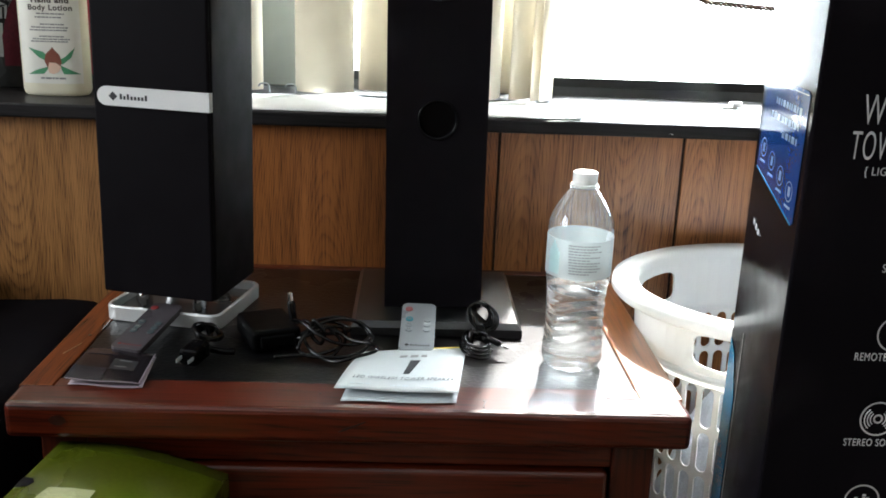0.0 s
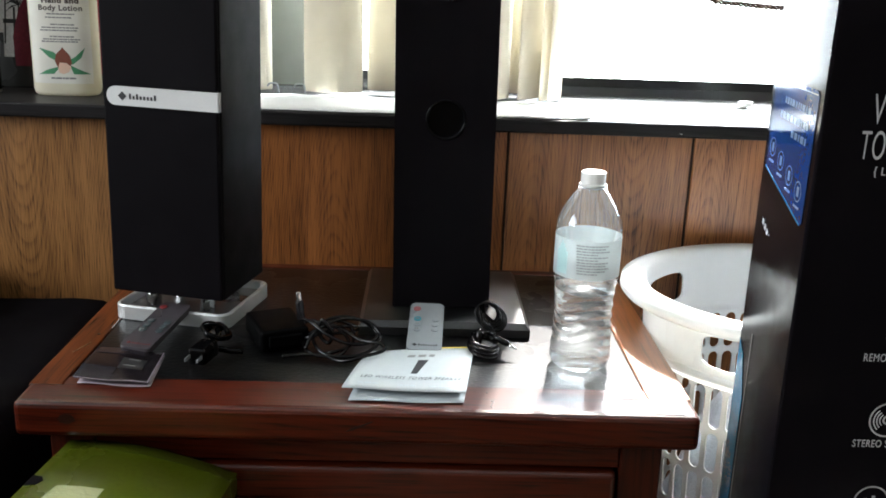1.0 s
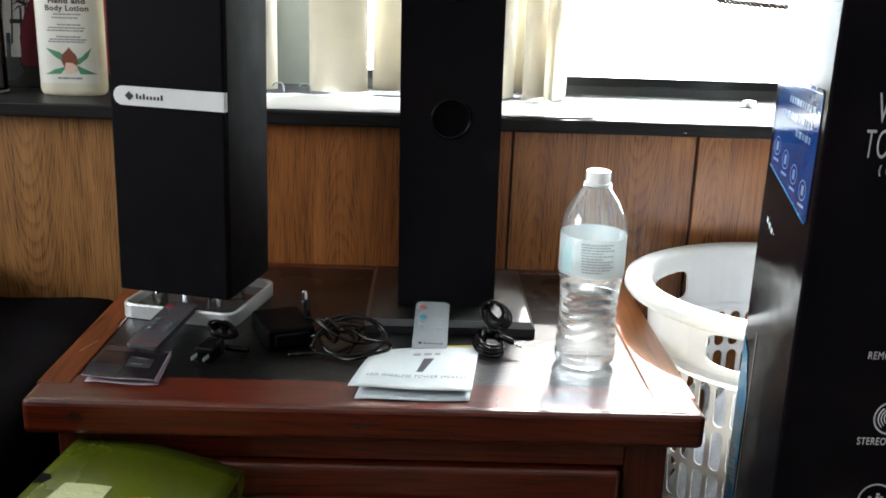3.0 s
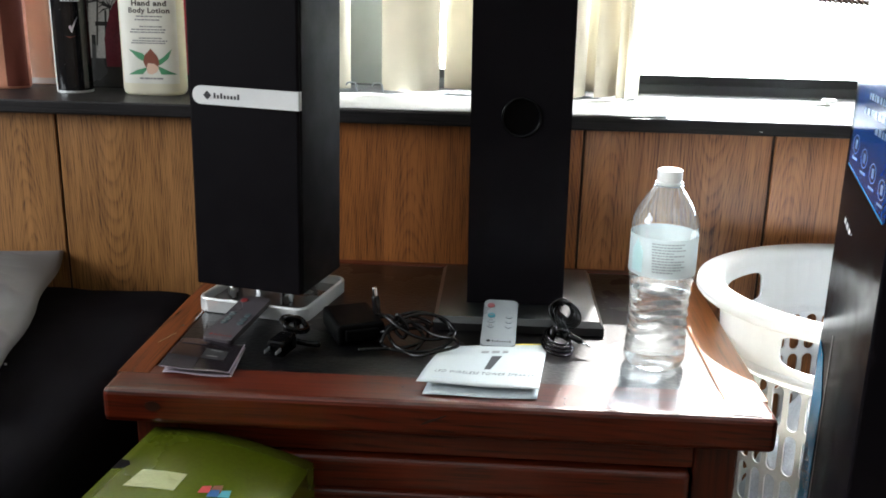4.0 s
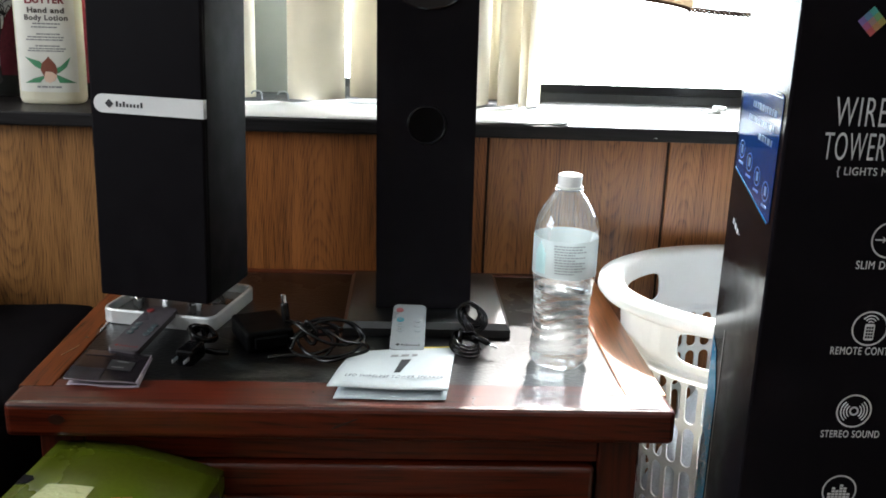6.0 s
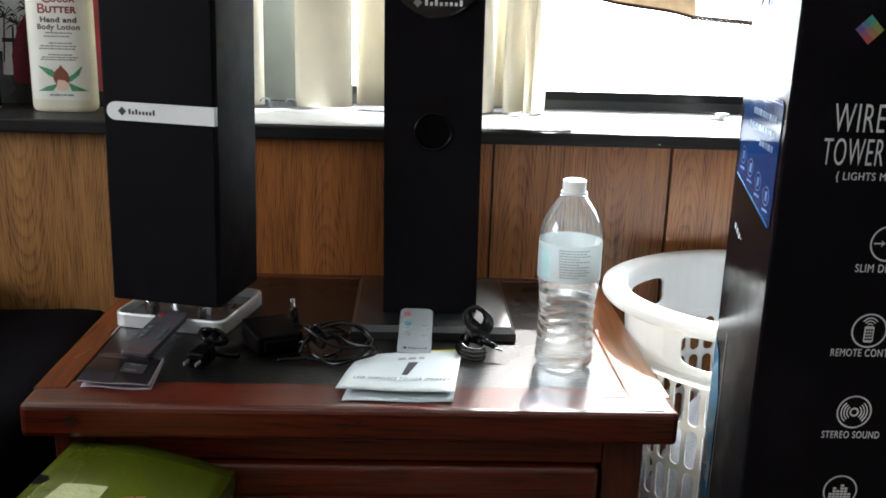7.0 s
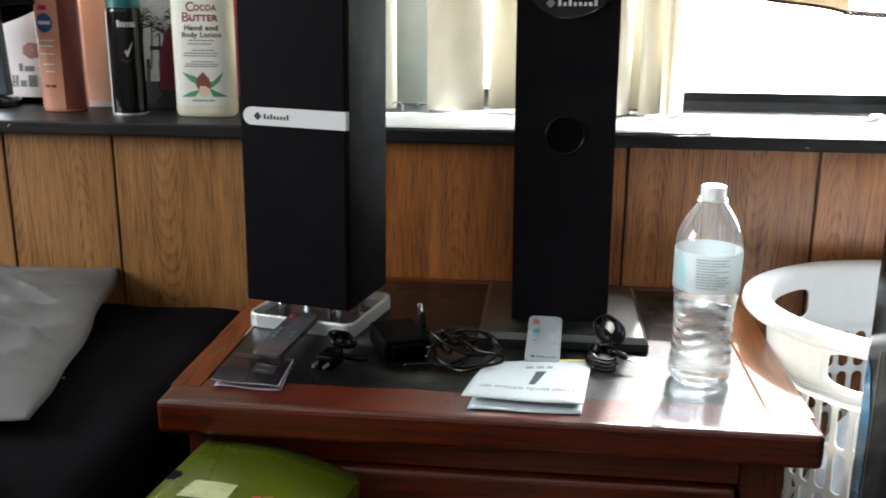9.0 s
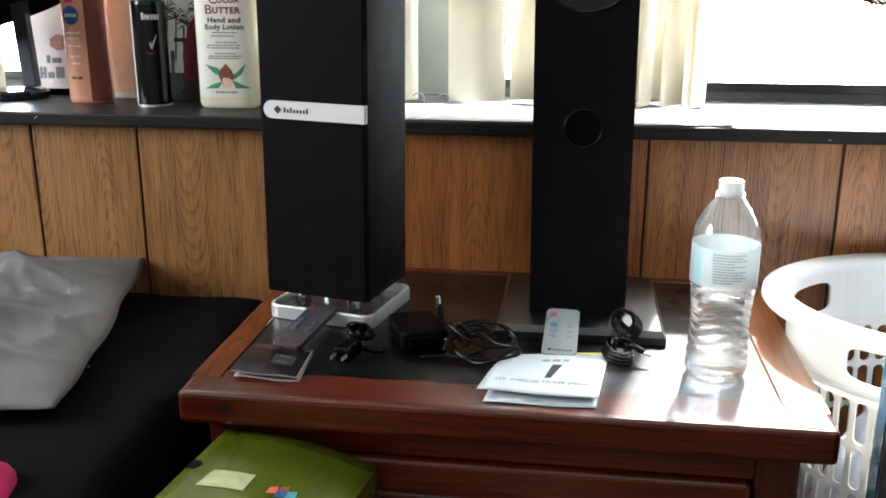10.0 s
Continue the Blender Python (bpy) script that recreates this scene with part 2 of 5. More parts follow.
M_PORT_SHADE = plain("port_shade_black", (0.0012, 0.0011, 0.0013), 0.35, vary=0.1, bump=0.0, spec=0.06)
M_LEAFLET_PALE = plain("violet_grey_print", (0.034, 0.029, 0.036), 0.14, vary=0.4, scale=40, bump=0.02)
M_PRINT = plain("soft_grey_ink", (0.11, 0.12, 0.12), 0.5, bump=0.0)
M_LEAFLET_EDGE = plain("violet_grey_paper", (0.30, 0.25, 0.29), 0.4, vary=0.06, bump=0.03)
M_LEAFLET = plain("dark_glossy_print", (0.013, 0.010, 0.013), 0.20, vary=0.3, scale=60, bump=0.03)
M_RUBBER = plain("black_rubber", (0.0018, 0.0018, 0.0020), 0.22, vary=0.15, scale=200, bump=0.05, spec=0.16)
M_BASKET = see_through("white_basket_plastic", (0.83, 0.86, 0.88), 0.30, 0.38, 0.05, (1.0, 0.94, 0.84))
M_CARTON = plain("black_laminated_carton", (0.0068, 0.0060, 0.0076), 0.13, vary=0.10, scale=160, bump=0.02, spec=0.028)
M_BLUE = plain("blue_print", (0.008, 0.038, 0.150), 0.10, vary=0.1, bump=0.0, spec=0.14)
M_CYAN = plain("bright_blue_print", (0.016, 0.15, 0.28), 0.2, vary=0.35, scale=60, bump=0.0)
M_GREEN = plain("olive_green_gloss_card", (0.062, 0.078, 0.0042), 0.24, vary=0.14, scale=40, bump=0.08)
# paler than the card beneath, so the tape's sheen is in the colour
M_TAPE = plain("clear_tape_sheen", (0.34, 0.36, 0.17), 0.14, vary=0.05, bump=0.8, scale=14, coat=0.8, depth=0.003)
M_SHEET = plain("black_bed_sheet", (0.0060, 0.0054, 0.0068), 0.9, vary=0.2, scale=150, bump=0.5, depth=0.001, spec=0.04)
M_PILLOW = plain("grey_pillowcase", (0.155, 0.152, 0.152), 0.88, vary=0.08, scale=150, bump=0.5, depth=0.001)
M_PINK = plain("magenta_cotton", (0.50, 0.012, 0.10), 0.85, vary=0.15, scale=120, bump=0.5)
M_LAUNDRY = plain("grey_blue_cotton", (0.46, 0.50, 0.55), 0.9, vary=0.25, scale=60, bump=0.5)
M_PET = film("clear_bottle_plastic", (0.975, 0.99, 0.99), 0.05, 0.018)
M_WATER = sheer(clear("water", (0.98, 1.0, 1.0), 1.33), 0.30)
M_CAP = see_through("white_cap_plastic", (0.85, 0.85, 0.83), 0.2, 0.35)
M_CABLE = plain("glossy_black_cable", (0.0020, 0.0020, 0.0022), 0.18, vary=0.15, scale=200, bump=0.05, spec=0.30)
M_PANEL_INK = plain("pale_blue_ink", (0.20, 0.27, 0.38), 0.15, bump=0.0)
M_LABEL = sheer(see_through("milky_label_film", (0.42, 0.47, 0.475), 0.16, 0.3), 0.42)
M_LABEL_TEAL = sheer(see_through("teal_label_print", (0.42, 0.60, 0.60), 0.14, 0.3), 0.45)
M_BRICK = plain("matt_black_plastic", (0.0013, 0.0013, 0.0015), 0.45, vary=0.2, scale=160, bump=0.2, spec=0.06)
M_LOTION = see_through("cream_lotion_plastic", (0.86, 0.82, 0.66), 0.34, 0.32)
M_LOTION_LABEL = see_through("white_lotion_label", (0.92, 0.91, 0.85), 0.40, 0.4)
M_SEPIA = plain("dark_brown_ink", (0.075, 0.060, 0.050), 0.5, bump=0.0)
M_MAROON = plain("maroon_print", (0.23, 0.03, 0.03), 0.5, bump=0.0)
M_LEAF = plain("green_print", (0.06, 0.26, 0.12), 0.5, bump=0.0)
M_COCOA = plain("brown_print", (0.20, 0.055, 0.03), 0.5, bump=0.0)
M_COPPER = plain("copper_pearl_plastic", (0.68, 0.31, 0.20), 0.34, 0.10, vary=0.06, bump=0.03)
M_COPPER_DARK = plain("dark_copper_label", (0.15, 0.036, 0.022), 0.35, 0.1, vary=0.06, bump=0.03)
M_PEACH = see_through("peach_plastic", (0.84, 0.60, 0.46), 0.13, 0.38)
M_NAVY = plain("navy_print", (0.02, 0.09, 0.25), 0.4, bump=0.0)
M_GREENCAP = plain("dark_teal_plastic", (0.02, 0.14, 0.14), 0.35, bump=0.03)
M_CARD = plain("pale_pink_card", (0.86, 0.79, 0.77), 0.6, vary=0.05, bump=0.05)
M_ROSE = plain("faded_rose_print", (0.48, 0.24, 0.21), 0.6, vary=0.2, bump=0.0)
M_PHOTO = plain("grey_photo_print", (0.32, 0.31, 0.29), 0.25, vary=0.35, scale=50, bump=0.0)
M_PHOTO_DARK = plain("dark_photo_print", (0.016, 0.016, 0.014), 0.25, bump=0.0)
M_PHOTO_RED = plain("red_photo_print", (0.085, 0.010, 0.016), 0.25, vary=0.3, bump=0.0)
M_CLOTH = see_through("gold_brown_cloth", (0.38, 0.31, 0.23), 0.40, 0.8, 0.95)
M_CLOTH_DARK = plain("dark_brown_hem", (0.06, 0.03, 0.015), 0.8, bump=0.4)
M_GLASS = clear("window_glass", (1, 1, 1), 1.45)


# ---- building helpers ----
def mesh_object(name, bm, material, smooth=False):
    me = bpy.data.meshes.new(name)
    bmesh.ops.recalc_face_normals(bm, faces=bm.faces)
    bm.to_mesh(me)
    bm.free()
    if smooth:
        for f in me.polygons:
            f.use_smooth = True
    if material:
        me.materials.append(material)
    return new(name, me)


def part(name, bm, material, parent, label="", m=None, smooth=False):
    ob = mesh_object(name, bm, material, smooth)
    ob.parent = parent
    if m is not None:
        ob.matrix_basis = m
    return tagged(ob, label)


def thing(name, m, label, category, group="", kind=""):
    ob = new(name)
    ob.empty_display_size = 0.05
    ob.matrix_basis = m
    return tagged(ob, label, category, group, kind)


def box(x0, x1, y0, y1, z0, z1, bevel=0.0, seg=2, bm=None):
    bm = bm or bmesh.new()
    r = bmesh.ops.create_cube(bm, size=1.0)
    for v in r["verts"]:
        v.co = Vector((x0 + (x1 - x0) * (v.co.x + 0.5), y0 + (y1 - y0) * (v.co.y + 0.5), z0 + (z1 - z0) * (v.co.z + 0.5)))
    if bevel:
        edges = list({e for v in r["verts"] for e in v.link_edges})
        bmesh.ops.bevel(bm, geom=edges, offset=bevel, segments=seg, profile=0.5, affect="EDGES")
    return bm


def lathe(profile, seg=40, cap=True, wob=None):
    """A turned shape from (radius, height) pairs, bottom to top. wob(angle, height) scales the radius."""
    bm = bmesh.new()
    rows = []
    for r, z in profile:
        row = []
        for k in range(seg):
            a = 2 * math.pi * k / seg
            rr = r * (wob(a, z) if wob else 1)
            row.append(bm.verts.new((rr * math.cos(a), rr * math.sin(a), z)))
        rows.append(row)
    for a, b in zip(rows, rows[1:]):
        for k in range(seg):
            bm.faces.new((a[k], a[(k + 1) % seg], b[(k + 1) % seg], b[k]))
    if cap:
        bm.faces.new(rows[0][::-1])
        bm.faces.new(rows[-1])
    return bm


def loft(rings):
    """Closed skin through rings of the same number of points."""
    bm = bmesh.new()
    rows = [[bm.verts.new(p) for p in ring] for ring in rings]
    n = len(rows[0])
    for a, b in zip(rows, rows[1:]):
        for k in range(n):
            bm.faces.new((a[k], a[(k + 1) % n], b[(k + 1) % n], b[k]))
    bm.faces.new(rows[0][::-1])
    bm.faces.new(rows[-1])
    return bm


def oval_ring(a, b, z, n=36, power=2.0):
    out = []
    for k in range(n):
        t = 2 * math.pi * k / n
        c, s = math.cos(t), math.sin(t)
        out.append((a * math.copysign(abs(c) ** (2 / power), c), b * math.copysign(abs(s) ** (2 / power), s), z))
    return out


def slab(outline, t, bm=None):
    """A flat plate of that outline in x and y, from z = 0 to t."""
    bm = bm or bmesh.new()
    lo = [bm.verts.new((x, y, 0)) for x, y in outline]
    hi = [bm.verts.new((x, y, t)) for x, y in outline]
    n = len(lo)
    bm.faces.new(lo[::-1])
    bm.faces.new(hi)
    for k in range(n):
        bm.faces.new((lo[k], lo[(k + 1) % n], hi[(k + 1) % n], hi[k]))
    return bm


def round_rect(x0, x1, y0, y1, r, n=6):
    pts = []
    for cx, cy, a0 in ((x1 - r, y1 - r, 0), (x0 + r, y1 - r, 90), (x0 + r, y0 + r, 180), (x1 - r, y0 + r, 270)):
        for k in range(n + 1):
            a = radians(a0 + 90 * k / n)
            pts.append((cx + r * math.cos(a), cy + r * math.sin(a)))
    return pts


def disc(r, n=32, sx=1.0, sy=1.0, cx=0.0, cy=0.0):
    return [(cx + sx * r * math.cos(2 * math.pi * k / n), cy + sy * r * math.sin(2 * math.pi * k / n)) for k in range(n)]


def spline(pts, n=8):
    """A smooth line through the points."""
    P = [Vector(p) for p in pts]
    P = [2 * P[0] - P[1]] + P + [2 * P[-1] - P[-2]]
    out = []
    for a, b, c, d in zip(P, P[1:], P[2:], P[3:]):
        for k in range(n):
            t = k / n
            out.append(0.5 * (2 * b + (c - a) * t + (2 * a - 5 * b + 4 * c - d) * t * t + (3 * b - a - 3 * c + d) * t ** 3))
    out.append(P[-2])
    return out


def tube(pts, r, seg=8, n=8, bm=None):
    line = spline(pts, n)
    bm = bm or bmesh.new()
    up, rows = Vector((0.13, 0.21, 1)), []
    for k, p in enumerate(line):
        d = (line[min(k + 1, len(line) - 1)] - line[max(k - 1, 0)]).normalized()
        side = d.cross(up)
        side = side.normalized() if side.length > 1e-5 else Vector((1, 0, 0))
        up = side.cross(d).normalized()
        rows.append([bm.verts.new(p + r * (math.cos(2 * math.pi * j / seg) * side + math.sin(2 * math.pi * j / seg) * up)) for j in range(seg)])
    for a, b in zip(rows, rows[1:]):
        for j in range(seg):
            bm.faces.new((a[j], a[(j + 1) % seg], b[(j + 1) % seg], b[j]))
    bm.faces.new(rows[0][::-1])
    bm.faces.new(rows[-1])
    return bm


def writing(name, words, height, material, parent, m, width=None, bold=0.0, shear=0.0, align="LEFT", depth=0.0002):
    """Raised lettering whose capitals are that high, in the xy plane of m; width squeezes the line to that length."""
    cu = bpy.data.curves.new(name, "FONT")
    cu.body, cu.size, cu.extrude, cu.offset, cu.shear = words, height / 0.70, depth, bold, shear
    cu.align_x, cu.space_character = align, 1.12
    tmp = bpy.data.objects.new("tmp", cu)
    scene.collection.objects.link(tmp)
    dg = bpy.context.evaluated_depsgraph_get()
    me = bpy.data.meshes.new_from_object(tmp.evaluated_get(dg))
    bpy.data.objects.remove(tmp)
    xs = [v.co.x for v in me.vertices]
    if width and xs:
        k = width / (max(xs) - min(xs))
        for v in me.vertices:
            v.co.x *= k
    me.materials.clear()
    me.materials.append(material)
    ob = new(name, me)
    ob.parent, ob.matrix_basis = parent, m
    return ob


def bars(rows, t=0.0002):
    """Plain bars for writing too small to read: rows of x0, x1, y0, y1."""
    bm = bmesh.new()
    for x0, x1, y0, y1 in rows:
        box(x0, x1, y0, y1, 0, t, bm=bm)
    return bm


def strip(x0, x1, y0, y1, n=8, t=0.0003):
    """One thin plate cut into n lengths, so that it can be bent."""
    bm = bmesh.new()
    rows = [[bm.verts.new((x0 + (x1 - x0) * k / n, y, z)) for k in range(n + 1)] for y, z in ((y0, 0), (y1, 0), (y1, t), (y0, t))]
    for p, q in zip(rows, rows[1:] + rows[:1]):
        for k in range(n):
            bm.faces.new((p[k], p[k + 1], q[k + 1], q[k]))
    for k in (0, n):
        bm.faces.new([r[k] for r in rows])
    return bm


def word_bars(x0, x1, y, h, seed, word=2.2):
    """A line of bars of uneven length, like words."""
    rng, rows, x = random.Random(seed), [], x0
    while x < x1 - h:
        w = min(h * word * rng.uniform(0.5, 1.7), x1 - x)
        rows.append((x, x + w, y, y + h))
        x += w + 0.5 * h
    return rows


def patch(outline, t=0.0003, n=14):
    """A thin plate of any rounded outline, cut into upright lengths so that it can be bent."""
    lo, hi = min(p[0] for p in outline), max(p[0] for p in outline)
    bm, rows = bmesh.new(), []
    for k in range(n + 1):
        x = lo + (hi - lo) * (0.002 + 0.996 * k / n)
        ys = [a[1] + (b[1] - a[1]) * (x - a[0]) / (b[0] - a[0]) for a, b in zip(outline, outline[1:] + outline[:1]) if (a[0] - x) * (b[0] - x) < 0]
        rows.append([bm.verts.new((x, y, z)) for y, z in ((min(ys), 0), (max(ys), 0), (max(ys), t), (min(ys), t))])
    for p, q in zip(rows, rows[1:]):
        for k in range(4):
            bm.faces.new((p[k], q[k], q[(k + 1) % 4], p[(k + 1) % 4]))
    bm.faces.new(rows[0])
    bm.faces.new(rows[-1])
    return bm


def facing(x, y, z, rz=0.0):
    """A flat thing's plane stood upright, facing -y (turned by rz)."""
    return pose(x, y, z, 90, 0, rz)


# ---- the room ----
T, W, LEDGE = 0.62, 1.268, 0.827      # night stand top, face of the panelled wall, top of the window ledge
floor = tagged(mesh_object("floor", box(-2.4, 1.9, -2.3, 1.60, -0.10, 0.0), M_FLOOR), "brown carpeted bedroom floor", "floor", kind="structure")
ceiling = tagged(mesh_object("ceiling", box(-2.4, 1.9, -2.3, 1.62, 2.35, 2.45), M_CEIL), "white painted ceiling", "ceiling", kind="structure")
tagged(mesh_object("wall_south", box(-2.4, 1.9, -2.4, -2.3, 0.0, 2.35), M_WALL), "tan painted wall behind the room", "wall", kind="structure")
tagged(mesh_object("wall_east", box(1.9, 2.0, -2.4, 1.62, 0.0, 2.35), M_WALL), "tan painted side wall", "wall", kind="structure")
# the opening is made for the side fill lamp; no window is known there
bm = box(-2.5, -2.4, -2.4, -0.5, 0.0, 2.35)
box(-2.5, -2.4, 0.9, 1.62, 0.0, 2.35, bm=bm)
box(-2.5, -2.4, -0.5, 0.9, 0.0, 0.9, bm=bm)
box(-2.5, -2.4, -0.5, 0.9, 2.1, 2.35, bm=bm)
tagged(mesh_object("wall_west", bm, M_WALL), "tan painted side wall, left open for the added fill lamp", "wall", kind="structure")
WX0, WX1, WZ1 = -1.30, 1.30, 1.72
wall_north = tagged(mesh_object("wall_north", box(-2.4, 1.9, W + 0.004, 1.60, 0.0, 0.809), M_GROOVE), "oak-grained panelled wall below a wide window", "wall", kind="structure")
bm = box(-2.4, WX0, W + 0.004, 1.60, 0.809, 2.35)
box(WX1, 1.9, W + 0.004, 1.60, 0.809, 2.35, bm=bm)
box(WX0, WX1, W + 0.004, 1.60, WZ1, 2.35, bm=bm)
tagged(mesh_object("wall_north_upper", bm, M_WALL), "tan painted wall round the window recess", "wall", kind="structure")
tagged(mesh_object("ledge", box(WX0 - 0.3, WX1 + 0.3, 1.248, 1.60, 0.809, LEDGE, 0.0025), M_LEDGE), "black stained wooden window ledge, worn and glossy", "window ledge", kind="structure")

for x, z, w, rz in ((-0.705, 0.8195, 0.007, 40), (0.36, 0.8145, 0.005, -10), (0.52, 0.822, 0.006, 15)):
    part("scratch", slab([(-w / 2, 0), (w / 2, -0.0004), (w / 2, 0.0006)], 0.0003), M_PAPER, bpy.data.objects["ledge"], "pale scratch in the black stain", facing(x, 1.2482, z) @ pose(0, 0, 0, 0, 0, rz))

window_1 = tagged(mesh_object("window_1", box(WX0, WX1, 1.513, 1.56, LEDGE + 0.001, 0.8418, 0.0004), M_SILL_RAIL), "wide window with a black metal bottom rail", "window", kind="structure")
part("rail", box(WX0, WX1, 1.512, 1.558, 0.842, 0.856, 0.0008), M_RAIL, window_1)
part("top_rail", box(WX0, WX1, 1.50, 1.56, WZ1 - 0.04, WZ1, 0.003), M_RAIL, window_1)
part("frosted_strip", box(-0.250, -0.105, 1.506, 1.510, LEDGE + 0.004, WZ1 - 0.042), M_FROST, window_1, "grey frosted strip beside the mullion")
for x in (WX0, -0.190, 0.86, WX1 - 0.03):
    part("mullion", box(x, x + 0.05, 1.52, 1.555, 0.856, WZ1 - 0.04, 0.003), M_ALU, window_1, "weathered aluminium mullion")
for x0, x1 in ((WX0 + 0.03, -0.192), (-0.138, 0.858), (0.912, WX1 - 0.032)):
    pane = part("pane", box(x0, x1, 1.536, 1.540, 0.857, WZ1 - 0.042), M_GLASS, window_1)
    pane.visible_shadow = False

# a thin rippled white strip on the ledge in front of the blind
bm, n = bmesh.new(), 60
rows = []
for off in (0.0, 0.0006):
    for v in (0.0, 0.33, 0.66, 1.0):
        row = []
        for k in range(n + 1):
            x = -0.255 + 0.500 * k / n
            y = 1.253 + 0.005 * noise.noise(Vector((9 * x, 0, 0))) + (1.405 - 1.253) * v
            row.append(bm.verts.new((x, y, LEDGE + 0.0012 + off + 0.0030 * max(0, noise.noise(Vector((22 * x, 6 * v, 3)))) )))
        rows.append(row)
for a, b in ((0, 1), (1, 2), (2, 3), (4, 5), (5, 6), (6, 7), (0, 4), (3, 7)):
    for k in range(n):
        bm.faces.new((rows[a][k], rows[a][k + 1], rows[b][k + 1], rows[b][k]))
tagged(mesh_object("ledge_strip", bm, M_PAPER, True), "thin rippled white strip lying along the window ledge", "paper")

# planks of the panelling, parted by dark grooves
GROOVES = [-2.39, -1.97, -1.73, -1.45, -1.29, -1.05, -0.89, -0.727, -0.567, -0.327, -0.24, 0.06, 0.1405, 0.3845, 0.545, 0.79, 1.03, 1.27, 1.51, 1.89]
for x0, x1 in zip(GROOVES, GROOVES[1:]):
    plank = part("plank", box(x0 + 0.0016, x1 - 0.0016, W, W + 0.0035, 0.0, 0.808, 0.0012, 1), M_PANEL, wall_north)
    # tint by place along the wall: duller left, redder middle, paler right
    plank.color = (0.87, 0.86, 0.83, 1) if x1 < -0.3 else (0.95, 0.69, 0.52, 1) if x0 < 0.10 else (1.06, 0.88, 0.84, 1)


# ---- vertical blind ----
def slat(x, width, turn, y):
    """One hanging slat with a shallow curve across, turned about its middle."""
    bm, n = bmesh.new(), 8
    front, back = [], []
    for z in (LEDGE + 0.006, WZ1 - 0.05):
        f, b = [], []
        for k in range(n + 1):
            u = k / n - 0.5
            f.append(bm.verts.new((u * width, 0.006 - 0.016 * (1 - 4 * u * u), z)))
            b.append(bm.verts.new((u * width, 0.0068 - 0.016 * (1 - 4 * u * u), z)))
        front.append(f)
        back.append(b)
    for rows in (front, back):
        for k in range(n):
            bm.faces.new((rows[0][k], rows[0][k + 1], rows[1][k + 1], rows[1][k]))
    for k in range(n):
        bm.faces.new((front[0][k], front[0][k + 1], back[0][k + 1], back[0][k]))
        bm.faces.new((front[1][k], front[1][k + 1], back[1][k + 1], back[1][k]))
    for k in (0, n):
        bm.faces.new((front[0][k], front[1][k], back[1][k], back[0][k]))
    ob = mesh_object("slat", bm, M_SLAT, True)
    ob.matrix_basis = pose(x, y, 0, 0, 0, turn)
    return ob


blind = thing("vertical_blind", pose(0, 0, 0), "cream plastic vertical blind drawn half aside", "window blind")
# slats at y 1.462, 1.476 and 1.482 are added to block stray sun
for x, w, turn, y in ((-0.234, 0.089, 8, 1.412), (-0.1015, 0.084, 9, 1.416), (-0.0120, 0.086, 10, 1.460), (0.0650, 0.089, 8, 1.440), (0.1100, 0.089, 6, 1.462), (0.1415, 0.085, 83, 1.425), (0.1620, 0.050, -4, 1.482),
                      (0.1870, 0.085, 63, 1.432), (0.2080, 0.089, 77, 1.430), (0.2190, 0.089, 79, 1.430),
                      *((-0.905 - 0.078 * k, 0.089, 12, 1.42) for k in range(5)), *((-0.284 - 0.078 * k, 0.089, 12, 1.476) for k in range(7))):
    s = slat(x, w, turn, y)
    s.parent = blind
part("head_rail", box(WX0 + 0.02, WX1 - 0.02, 1.395, 1.445, WZ1 - 0.05, WZ1 - 0.005, 0.003), M_SLAT, blind)
for x in (-0.188, -0.150):
    part("bottom_clip", tube([(x - 0.008, 1.412, LEDGE + 0.012), (x - 0.004, 1.410, LEDGE + 0.016), (x + 0.006, 1.410, LEDGE + 0.015), (x + 0.008, 1.412, LEDGE + 0.003)], 0.0012, 6, 4), M_ALU, blind)


